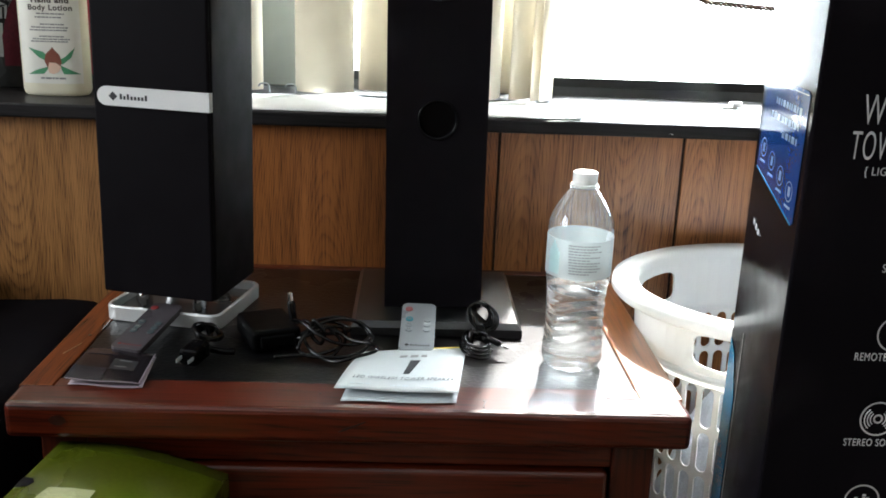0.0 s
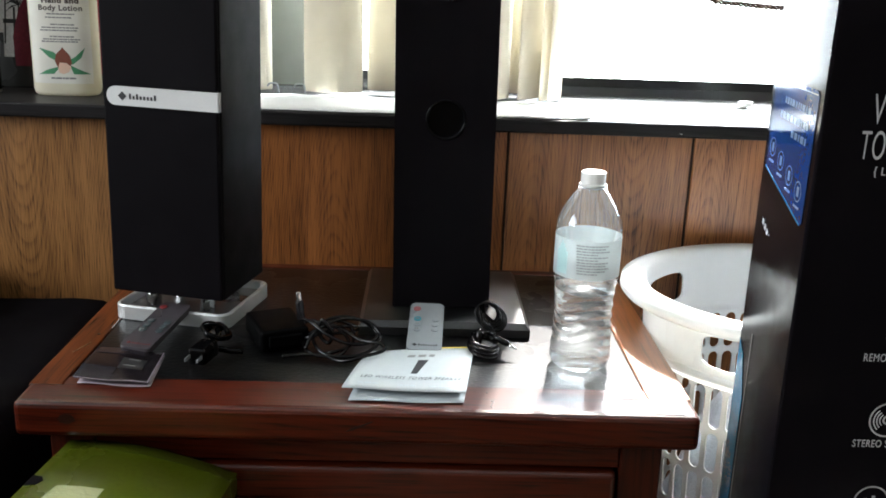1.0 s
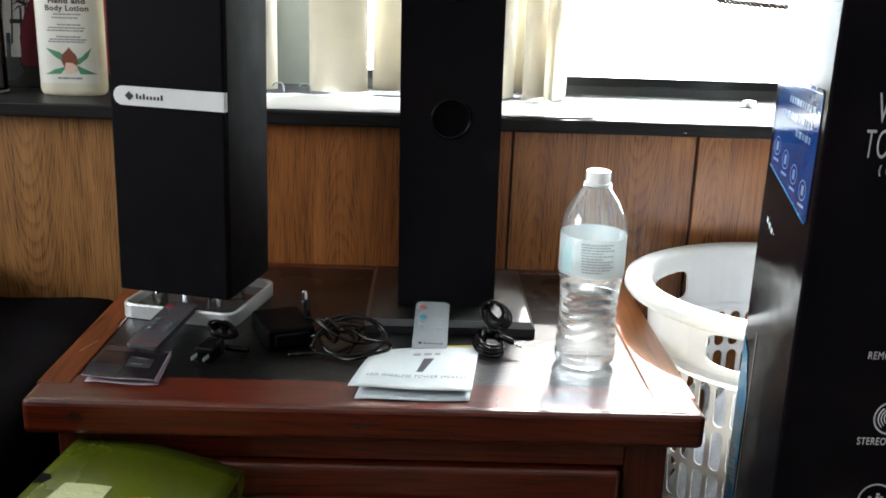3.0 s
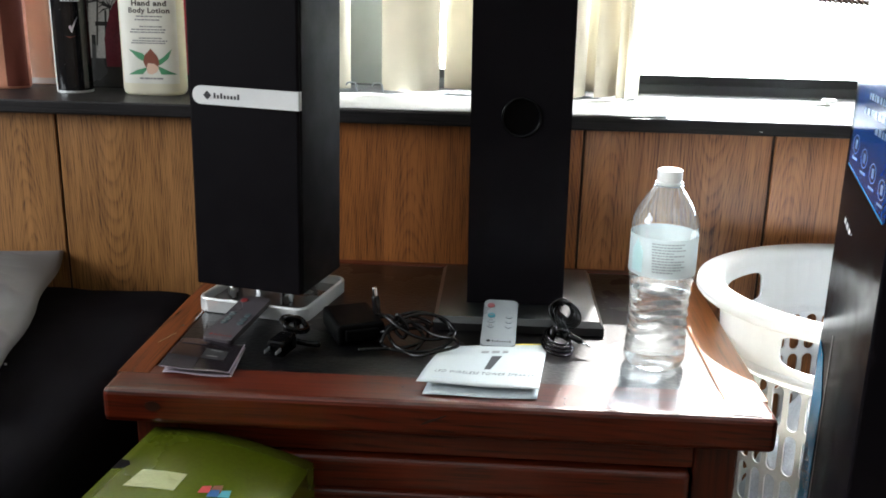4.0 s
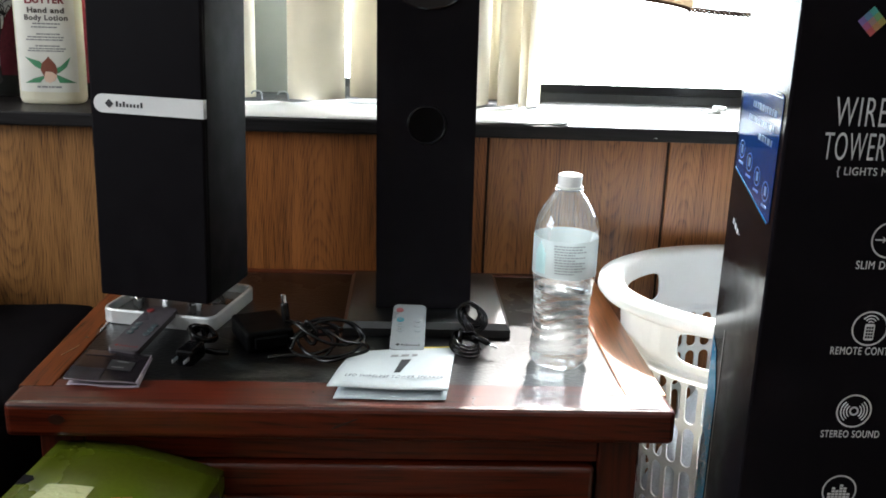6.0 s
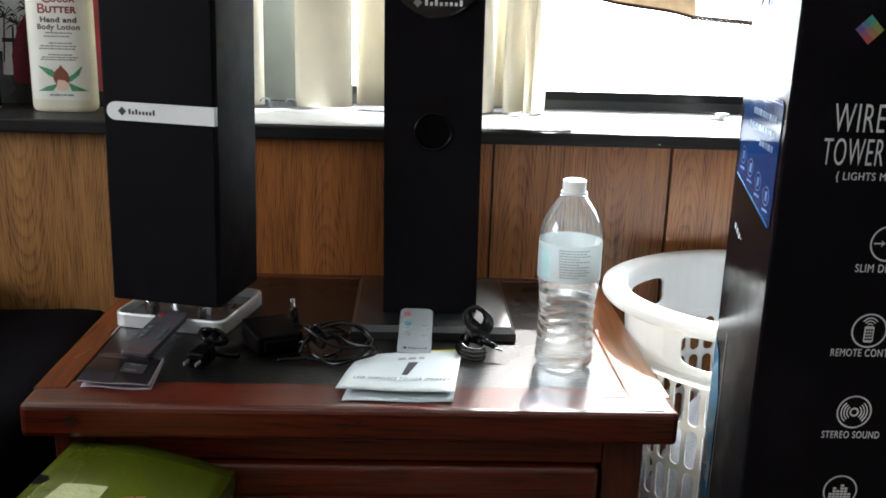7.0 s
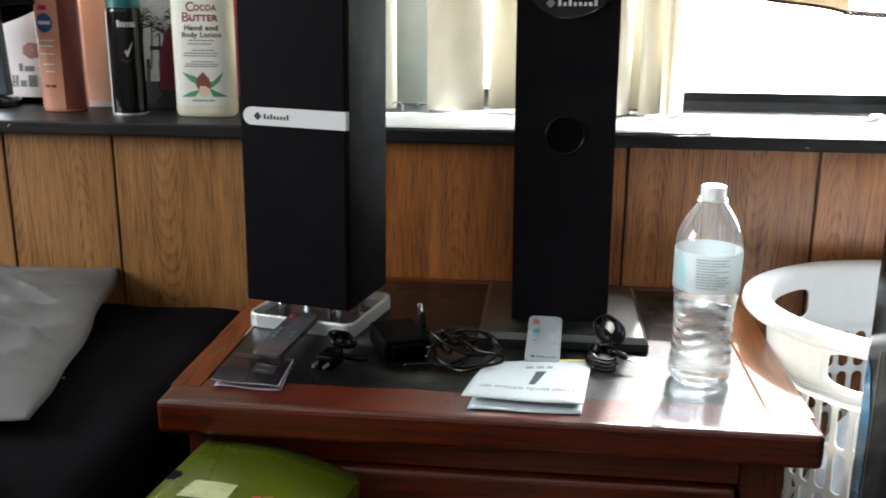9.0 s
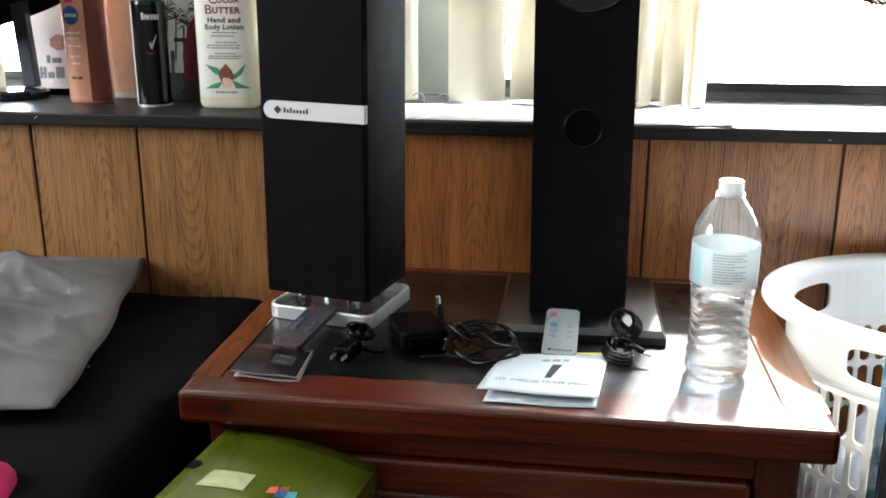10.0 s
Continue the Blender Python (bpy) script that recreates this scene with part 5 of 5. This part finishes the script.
            pts.append((0.1030 + (0.0165 - 0.0012 * turn) * math.cos(a), 0.966 + (0.022 - 0.002 * turn) * math.sin(a), 0.0030 + 0.0032 * turn + 0.0035 * (1 + math.cos(a - 2.4))))
    part("coil", tube(pts, r, 8, 4), M_CABLE, s, smooth=True)
    part("tie", tube([(0.0965, 0.975, 0.019), (0.1040, 0.968, 0.0235), (0.1120, 0.972, 0.0200), (0.1060, 0.982, 0.0145), (0.0965, 0.975, 0.019)], 0.0020, 8, 6), M_CABLE, s, smooth=True)
    for (x, y, z), way in (((0.1130, 0.968, 0.0190), (0.80, -0.42, -0.30)), ((0.0985, 0.972, 0.0260), (-0.10, -0.30, -0.80))):
        j = part("jack", lathe([(0.0016, 0.0), (0.0034, 0.004), (0.0034, 0.016), (0.0026, 0.0175)], 16), M_CABLE, s, m=Matrix.Translation((x, y, z)) @ Vector(way).to_track_quat("Z", "Y").to_matrix().to_4x4(), smooth=True)
        part("jack_tip", lathe([(0.0017, 0.0175), (0.0017, 0.0245), (0.0010, 0.0253), (0.0016, 0.0265), (0.0004, 0.0280)], 14), M_CHROME, j, smooth=True)
    return s


power_adapter()
plug_cord()
audio_cable()


# ---- things on the window ledge ----
def flat_bottle(name, m, a, b, z1, material, label, category, power=2.6, neck=0.3, group=""):
    s = thing(name, m, label, category, group)
    rows = [(0.90, 0.0), (0.97, 0.003), (1.0, 0.008), (1.0, z1 * 0.55), (0.985, z1 * 0.80), (0.93, z1 * 0.92), (0.70, z1 * 0.97), (neck, z1)]
    part("flask", loft([oval_ring(a * k, b * (k if k > 0.5 else k * 1.4), z, 48, power) for k, z in rows]), material, s, smooth=True)
    return s


def lotion():
    a, b, P = 0.0435, 0.0240, 2.8
    s = flat_bottle("lotion_bottle", pose(-0.4550, 1.3470, LEDGE, 0, 0, 3), a, b, 0.245, M_LOTION, "cream plastic lotion bottle with a cocoa fruit label", "lotion bottle", P)
    part("pump", lathe([(0.014, 0.2440), (0.014, 0.262), (0.006, 0.264), (0.006, 0.280), (0.012, 0.282), (0.012, 0.290)], 24), M_LOTION, s)

    def put(ob):
        for v in ob.data.vertices:
            x, z, o = v.co.x, v.co.y, max(v.co.z, 0)
            k = min(abs(x / a), 0.995)
            v.co = (x, -(b * (1 - k ** P) ** (1 / P)) - 0.0004 - o, z)
        return ob

    def line(words, h, mat, x, z, w, bold=0.0):
        ob = writing("lettering", words, h, mat, s, pose(0, 0, 0), w, bold, depth=0.0003)
        place_title(ob, x, z)
        put(ob)

    put(part("label", strip(-0.0385, 0.0385, 0.0165, 0.200, 36, 0.00002), M_LOTION_LABEL, s, "white paper-like label"))
    line("C", 0.0125, M_MAROON, -0.0165, 0.1465, 0.0115, 0.0002)
    line("OCOA", 0.0078, M_MAROON, -0.0045, 0.1475, 0.0310, 0.0004)
    line("B", 0.0125, M_MAROON, -0.0235, 0.1325, 0.0100, 0.0002)
    line("UTTER", 0.0080, M_MAROON, -0.0120, 0.1335, 0.0400, 0.0005)
    line("Hand and", 0.0066, M_SEPIA, -0.0200, 0.1210, 0.0470, 0.0004)
    line("Body Lotion", 0.0066, M_SEPIA, -0.0245, 0.1115, 0.0550, 0.0003)
    rows = []
    for k, (x0, x1, z) in enumerate(((-0.014, 0.021, 0.1060), (-0.016, 0.018, 0.1015), (-0.010, 0.020, 0.0925), (-0.022, 0.025, 0.0885), (-0.024, 0.025, 0.0850), (-0.012, 0.021, 0.0770), (-0.021, 0.026, 0.0735), (-0.023, 0.025, 0.0705))):
        rows += word_bars(x0, x1, z, 0.0016, k + 20)
    put(part("small_print", bars(rows), M_INK_GREY, s, "fine grey print"))
    put(part("weight_print", bars(word_bars(-0.014, 0.020, 0.0225, 0.0022, 40)), M_INK_GREY, s))
    for pts in ([(-0.0008, 0.0438), (-0.0149, 0.0505), (-0.0277, 0.0628), (-0.0072, 0.0572)], [(-0.0008, 0.0393), (-0.0175, 0.0348), (-0.0303, 0.0281), (-0.0098, 0.0292)],
                [(0.0068, 0.0460), (0.0184, 0.0516), (0.0312, 0.0639), (0.0260, 0.0505), (0.0145, 0.0415)], [(0.0107, 0.0415), (0.0222, 0.0359), (0.0363, 0.0292), (0.0158, 0.0292)]):
        put(part("leaf_print", patch(pts, 0.0002, 10), M_LEAF, s, "printed green leaf"))
    put(part("fruit_print", patch([(-0.0079, 0.0460), (-0.0060, 0.0550), (0.0017, 0.0622), (0.0030, 0.0645), (0.0043, 0.0622), (0.0120, 0.0538), (0.0139, 0.0438), (0.0081, 0.0326), (-0.0021, 0.0326)], 0.0003), M_COCOA, s, "printed brown cocoa fruit"))
    put(part("fruit_print", patch([(-0.0040, 0.0365), (-0.0021, 0.0443), (0.0068, 0.0438), (0.0132, 0.0387), (0.0094, 0.0320), (0.0030, 0.0292), (-0.0034, 0.0309)], 0.0005), M_PEACH, s))
    return s


def body_lotion():
    a, b, P = 0.0325, 0.0200, 2.4
    s = flat_bottle("body_lotion_bottle", pose(-0.6780, 1.3640, LEDGE, 0, 0, 8), a, b, 0.215, M_COPPER, "copper-coloured body lotion bottle with a blue oval label", "lotion bottle", P)

    def put(ob):
        for v in ob.data.vertices:
            x, z, o = v.co.x, v.co.y, max(v.co.z, 0)
            k = min(abs(x / a), 0.995)
            v.co = (x, -(b * (1 - k ** P) ** (1 / P)) - 0.0004 - o, z)
        return ob

    put(part("side_label", strip(0.0060, 0.0318, 0.004, 0.200, 14), M_COPPER_DARK, s, "dark red-brown side band"))
    put(part("oval_label", patch(disc(0.0135, 30, 0.95, 1.0, -0.0145, 0.1280), 0.0003), M_NAVY, s, "blue oval label"))
    put(part("oval_word", bars([(-0.0235 + 0.0024 * k, -0.0217 + 0.0024 * k, 0.1255, 0.1305) for k in range(8)], 0.0006), M_WHITE_INK, s))
    put(part("tab_label", bars([(-0.022, -0.009, 0.146, 0.1525)]), M_PINK, s))
    rows = []
    for k, (x0, x1, z) in enumerate(((-0.025, -0.003, 0.102), (-0.025, -0.002, 0.094), (-0.025, -0.003, 0.083), (-0.021, -0.006, 0.068), (-0.018, -0.006, 0.058))):
        rows += word_bars(x0, x1, z, 0.0022, k + 60)
    put(part("small_print", bars(rows), M_CARD, s))
    put(part("small_print", bars(word_bars(-0.022, -0.005, 0.036, 0.004, 71)), M_COPPER_DARK, s))
    return s


def deodorant():
    s = thing("deodorant_can", pose(-0.5690, 1.3420, LEDGE), "black spray deodorant can with a dark teal cap", "deodorant")
    r = 0.0243
    part("can", lathe([(r * 0.93, 0.0022), (r, 0.0042), (r, 0.145), (r * 0.95, 0.149), (r * 0.75, 0.150)], 40), M_GLOSS, s, smooth=False)
    part("bottom_rim", lathe([(r * 0.96, 0.0), (r * 1.01, 0.001), (r * 1.01, 0.0036), (r * 0.95, 0.0040)], 40), M_SILVER, s)
    part("cap", lathe([(r * 0.97, 0.1502), (r * 0.97, 0.196), (r * 0.85, 0.204), (r * 0.4, 0.206)], 40), M_GREENCAP, s, "dark teal cap")

    def wrap(ob, turn=0.0):
        for v in ob.data.vertices:
            x, z, o = v.co.x, v.co.y, max(v.co.z, 0)
            a = x / r + turn
            v.co = ((r + 0.0003 + o) * math.sin(a), -(r + 0.0003 + o) * math.cos(a), z)
        return ob

    # the window's reflection on the can, painted as a bright silver strip
    wrap(part("window_glint", strip(-0.0270, -0.0190, 0.004, 0.145, 8), M_BADGE, s, "bright silver strip painted for the window's reflection"))
    wrap(part("word_mark", bars([(0.000 + 0.0042 * k, 0.0034 + 0.0042 * k, 0.1240, 0.1335 if k == 0 else 0.1310) for k in range(6)]), M_WHITE_INK, s))
    wrap(part("tick_mark", slab([(0.008, 0.090), (0.011, 0.083), (0.012, 0.083), (0.020, 0.104), (0.0115, 0.090), (0.010, 0.093)], 0.0003), M_WHITE_INK, s))
    wrap(part("swoosh", slab([(0.002, 0.079), (0.009, 0.0755), (0.016, 0.079), (0.009, 0.0772)], 0.0003), M_COCOA, s))
    wrap(part("fine_line", bars([(-0.002, 0.024, 0.1130, 0.1136), (-0.002, 0.024, 0.040, 0.0405)]), M_INK_GREY, s))
    return s


def palm(bm, x, z, h, r, seed):
    rng = random.Random(seed)
    tw = 0.0010
    pts = [(x - tw, z), (x + tw, z), (x + tw + 0.002, z + h), (x - tw + 0.002, z + h)]
    slab(pts, 0.0003, bm)
    for k in range(9):
        a = radians(-20 + 220 * k / 8 + rng.uniform(-8, 8))
        tip = (x + 0.002 + r * math.cos(a), z + h + r * 0.8 * math.sin(a) - r * 0.2)
        mid = (x + 0.002 + 0.55 * r * math.cos(a), z + h + 0.65 * r * math.sin(a) + r * 0.12)
        slab([(x + 0.001, z + h), (mid[0], mid[1] - 0.0012), tip, (mid[0], mid[1] + 0.0014), (x + 0.003, z + h + 0.001)], 0.0003, bm)


def beach_picture():
    s = thing("framed_picture", pose(-0.500, 1.396, LEDGE, -7, 0, 0), "small framed dusk picture with palm trees, leaning on the ledge", "picture")
    part("frame", box(-0.100, 0.100, -0.002, 0.010, 0.0, 0.200, 0.002), M_PHOTO_DARK, s)
    f = part("print", box(-0.094, 0.094, -0.0032, -0.0022, 0.006, 0.194), M_PHOTO, s, "grey dusk print")
    m = facing(0, -0.0034, 0)
    for x, z, h, r, k in ((-0.058, 0.06, 0.062, 0.022, 1), (-0.040, 0.055, 0.058, 0.020, 2), (-0.026, 0.06, 0.075, 0.018, 3), (-0.072, 0.05, 0.085, 0.020, 4), (0.060, 0.06, 0.10, 0.020, 5)):
        bm = bmesh.new()
        palm(bm, x, z, h, r, k)
        part("palm_print", bm, M_PHOTO_DARK, f, "printed palm tree", m)
    bm = bars([(-0.094, 0.094, 0.006, 0.030), (-0.094, -0.012, 0.030, 0.042), (-0.066, -0.060, 0.042, 0.075), (-0.046, -0.043, 0.036, 0.110), (-0.034, -0.031, 0.036, 0.090), (-0.06, -0.03, 0.088, 0.094)])
    part("shore_print", bm, M_PHOTO_DARK, f, m=m)
    part("cloth_print", slab([(-0.044, 0.030), (0.006, 0.030), (0.006, 0.130), (-0.012, 0.136), (-0.026, 0.128), (-0.038, 0.108), (-0.047, 0.07)], 0.0007), M_PHOTO_RED, f, m=m)
    part("cloth_print", slab([(0.055, 0.022), (0.094, 0.022), (0.094, 0.190), (0.076, 0.192), (0.055, 0.176)], 0.0007), plain("bright_red_photo_print", (0.42, 0.03, 0.05), 0.3, vary=0.2, bump=0.0), f, m=m)
    for x in (-0.090, 0.085):
        part("foot", box(x, x + 0.006, 0.009, 0.045, 0.0, 0.006), M_PHOTO_DARK, s, m=pose(0, 0, 0.001, 7, 0, 0))
    return s


def rose_card():
    s = thing("greeting_card", pose(-0.770, 1.440, LEDGE, -6, 0, 4), "pale pink framed card with a faded rose", "card")
    part("frame", box(-0.052, 0.060, 0.0, 0.008, 0.0, 0.17, 0.0015), M_RUBBER, s)
    c = part("card", box(-0.046, 0.054, -0.0012, -0.0002, 0.010, 0.162), M_CARD, s, "pale pink printed card")
    m = facing(0, -0.0014, 0)
    for k in range(7):
        a = 2 * math.pi * k / 7
        part("petal_print", slab(disc(0.0075, 14, 1.0, 0.8, 0.000 + 0.0085 * math.cos(a), 0.082 + 0.007 * math.sin(a)), 0.0002 + 0.0001 * (k % 3)), M_ROSE, c, m=m)
    part("lettering", bars([(-0.022, -0.016, 0.050, 0.062), (-0.013, 0.002, 0.050, 0.058), (-0.034, -0.030, 0.026, 0.044), (-0.028, -0.024, 0.026, 0.044), (-0.031, -0.026, 0.032, 0.035), (-0.021, -0.011, 0.026, 0.036), (-0.008, 0.006, 0.026, 0.044)]), M_INK_GREY, c, m=m)
    return s


def lamp():
    s = thing("table_lamp", pose(-0.818, 1.395, LEDGE), "small table lamp with round foot and tilted black shade", "lamp")
    part("foot", lathe([(0.044, 0.0), (0.046, 0.003), (0.046, 0.010), (0.040, 0.014), (0.012, 0.016)], 40), M_GLOSS, s, smooth=False)
    part("post", box(-0.012, 0.012, -0.008, 0.008, 0.016, 0.185, 0.003), plain("dark_blue_grey_metal", (0.045, 0.055, 0.065), 0.4, 0.3), s, "dark grey flat post", pose(0.020, 0.010, 0, 0, -3, 0))
    m = pose(0.012, -0.068, 0.168, 0, -18, 0)
    bm = bmesh.new()
    prof = [(0.095, -0.045), (0.097, -0.045), (0.072, 0.055), (0.060, 0.066), (0.058, 0.064), (0.070, 0.052)]
    lv = [[bm.verts.new((r * math.cos(2 * math.pi * k / 48), r * math.sin(2 * math.pi * k / 48), z)) for k in range(48)] for r, z in prof]
    for p, q in zip(lv, lv[1:] + lv[:1]):
        for k in range(48):
            bm.faces.new((p[k], p[(k + 1) % 48], q[(k + 1) % 48], q[k]))
    part("shade", bm, M_SHEET, s, "black cloth shade", m, True)
    part("arm", tube([(0.012, 0.010, 0.183), (0.0, -0.010, 0.215), (0.0, -0.040, 0.232), (0.0, -0.070, 0.228)], 0.005, 8, 6), M_BOARD, s, smooth=True)
    return s


lotion()
body_lotion()
deodorant()
p = flat_bottle("peach_bottle", pose(-0.6520, 1.4300, LEDGE), 0.030, 0.020, 0.20, M_PEACH, "peach-coloured lotion bottle standing behind the copper one", "lotion bottle")
part("base_band", loft([oval_ring(0.0306, 0.0206, 0.0015, 36, 2.6), oval_ring(0.0306, 0.0206, 0.010, 36, 2.6)]), M_PAPER, p)
beach_picture()
rose_card()
lamp()

tag = thing("plastic_clip", pose(0.497, 1.432, LEDGE, 0, 0, 12), "small white plastic clip lying on the ledge", "clip")
part("plate", box(-0.016, 0.006, -0.006, 0.006, 0.0, 0.003, 0.001), M_CAP, tag)
part("knob", box(-0.004, 0.014, -0.008, 0.004, 0.003, 0.010, 0.002), M_CAP, tag)
part("wire", tube([(-0.016, 0.0, 0.002), (-0.026, 0.003, 0.004), (-0.034, 0.010, 0.002)], 0.0009, 6, 5), M_ALU, tag)


def window_cloth():
    s = thing("window_cloth", pose(0, 0, 0), "gold-brown scarf slung across the window on a twisted cord", "curtain")
    bm, n, k = bmesh.new(), 28, 10
    hem = lambda u: 1.013 - 0.038 * min(u / 0.178, 1.0) - 0.004 * math.sin(30 * min(u, 0.178)) + 0.05 * max(u - 0.178, 0) - 0.03 * max(u - 0.5, 0)
    g = []
    for off in (0.0, 0.0012):
        rows = []
        for j in range(k + 1):
            v = j / k
            row = []
            for i in range(n + 1):
                u = i / n
                z = hem(0.178 * u) + (0.055 + 0.015 * math.sin(3 * u)) * v
                x = 0.270 + 0.185 * u
                row.append(bm.verts.new((x, 1.468 + off + 0.010 * math.sin(11 * u + 2 * v) * (1 - 0.3 * v), z)))
            rows.append(row)
        g.append(rows)
    for rows in g:
        for j in range(k):
            for i in range(n):
                bm.faces.new((rows[j][i], rows[j][i + 1], rows[j + 1][i + 1], rows[j + 1][i]))
    part("cloth", bm, M_CLOTH, s, smooth=True)
    part("hem", tube([(0.270 + 0.180 * u / 10, 1.466 + 0.010 * math.sin(1.1 * u), hem(0.0178 * u) - 0.001) for u in range(11)], 0.0028, 8, 4), M_CLOTH_DARK, s, "dark brown hem", smooth=True)
    for x in (0.285, 0.440):
        part("cord_drop", tube([(x, 1.468, 1.045), (x + 0.002, 1.466, 1.15), (x, 1.464, 1.675)], 0.0012, 6, 6), M_CLOTH_DARK, s)
    for ph in (0, math.pi):
        pts = []
        for i in range(60):
            t = i / 59
            x, z = 0.449 + 0.165 * t, hem(0.178) - 0.014 * t + 0.006 * t * t - 0.001
            a = 2 * math.pi * 11 * t + ph
            pts.append((x, 1.468 + 0.0028 * math.cos(a), z + 0.0028 * math.sin(a)))
        part("cord", tube(pts, 0.0023, 6, 2), M_CLOTH_DARK, s, "twisted dark cord", smooth=True)
    part("cord_drop", tube([(0.614, 1.466, hem(0.178) - 0.009), (0.622, 1.464, 0.985), (0.626, 1.462, 1.02), (0.630, 1.46, 1.675)], 0.0022, 6, 8), M_CLOTH_DARK, s)
    return s


window_cloth()


# ---- bed ----
def soft_block(x0, x1, y0, y1, z0, z1, n, r, amount, size, seed):
    bm = bmesh.new()
    bmesh.ops.create_cube(bm, size=2.0)
    bmesh.ops.subdivide_edges(bm, edges=list(bm.edges), cuts=n, use_grid_fill=True)
    c, h = Vector(((x0 + x1) / 2, (y0 + y1) / 2, (z0 + z1) / 2)), Vector(((x1 - x0) / 2, (y1 - y0) / 2, (z1 - z0) / 2))
    for v in bm.verts:
        p = Vector((v.co.x * h.x, v.co.y * h.y, v.co.z * h.z))
        q = Vector([max(-h[k] + r, min(h[k] - r, p[k])) for k in range(3)])
        d = p - q
        if d.length > 0:
            p = q + d.normalized() * r
        w = noise.noise(Vector((p.x, p.y, p.z)) / size + Vector((seed, 0, 0))) + 0.5 * noise.noise(p / (size * 0.4) + Vector((0, seed, 0)))
        ridge = (1 - abs(noise.noise(Vector((p.x + 0.4 * p.y, p.y * 0.6, p.z)) / (size * 1.6) + Vector((seed, seed, 0))))) ** 6
        p.z += amount * (w + 0.9 * ridge) * (1 if v.co.z > 0 else 0)
        v.co = c + p
    return bm


bed = thing("bed", pose(0, 0, 0), "low bed made up with a wrinkled black sheet", "bed")
part("mattress", soft_block(-2.20, -0.372, -0.75, 1.266, 0.25, 0.564, 90, 0.028, 0.0060, 0.13, 2.0), M_SHEET, bed, "mattress under a wrinkled black sheet", smooth=True)
part("thread", lathe([(0.0012, 0.0), (0.0016, 0.001), (0.0008, 0.002)], 8), M_PAPER, bed, "white speck of lint", pose(-0.515, 0.985, 0.566))
part("bed_base", box(-2.18, -0.39, -0.73, 1.245, 0.08, 0.252, 0.01), M_SHEET, bed)
for x in (-2.12, -0.47):
    for y in (-0.66, 1.18):
        part("leg", box(x, x + 0.06, y, y + 0.05, 0.0, 0.079), M_RUBBER, bed)


def pillow():
    bm, n = bmesh.new(), 110
    a, b, t = 0.35, 0.222, 0.041
    g = []
    for side in (1, -1):
        rows = []
        for j in range(n + 1):
            row = []
            for i in range(n + 1):
                u, v = 2 * i / n - 1, 2 * j / n - 1
                k = max(0.0, (1 - abs(u) ** 2.6)) ** 0.55 * max(0.0, (1 - abs(v) ** 2.6)) ** 0.55
                pin = 1 - 0.06 * (1 - abs(u) ** 3) * abs(v) ** 4 - 0.0
                x, y = a * u * (1 + 0.03 * (1 - v * v)), b * v * (1 - 0.07 * (1 - u * u))
                f1, f2 = noise.noise(Vector((x * 4.5, y * 10 + x * 4, 3 + side))), noise.noise(Vector((x * 11 - 8 * y, y * 15, side * 5)))
                fold = 0.021 * (1 - abs(f1)) ** 9 + 0.012 * (1 - abs(f2)) ** 10 + 0.006 * (1 - abs(noise.noise(Vector((x * 17 + 9 * y, y * 8 - 5 * x, side * 2 + 0.5))))) ** 12 + 0.004 * noise.noise(Vector((x * 12, y * 12, side))) + 0.0015 * noise.noise(Vector((x * 40, y * 36, side)))
                x += 0.012 * noise.noise(Vector((0.3, y * 11, 1.7))) * abs(u) ** 5
                y += (0.030 * noise.noise(Vector((x * 13, 0.4, 2.9))) - 0.012) * abs(v) ** 5 * (1 if v < 0 else 0.3)
                row.append(bm.verts.new((x, y, side * t * k * (1.15 if side > 0 else 0.75) + (fold * min(1, 2.4 * k * k) * (1 - 0.75 * max(0.0, v)) if side > 0 else 0) + 0.006 * (abs(u) * abs(v)) ** 4)))
            rows.append(row)
        g.append(rows)
    for rows in g:
        for j in range(n):
            for i in range(n):
                bm.faces.new((rows[j][i], rows[j][i + 1], rows[j + 1][i + 1], rows[j + 1][i]))
    bmesh.ops.remove_doubles(bm, verts=bm.verts, dist=1e-5)
    ob = mesh_object("pillow", bm, M_PILLOW, True)
    ob.matrix_basis = pose(-0.866, 0.980, 0.597, 3, 0, 13)
    return tagged(ob, "soft grey pillow with a creased cotton case on the bed", "pillow")


pillow()
heap("pink_cloth", pose(-0.545, 0.690, 0.562), 0.105, 0.075, 0.045, M_PINK, "crumpled magenta cloth lying on the bed", "cloth", 9.0, 0.010, 0.05)
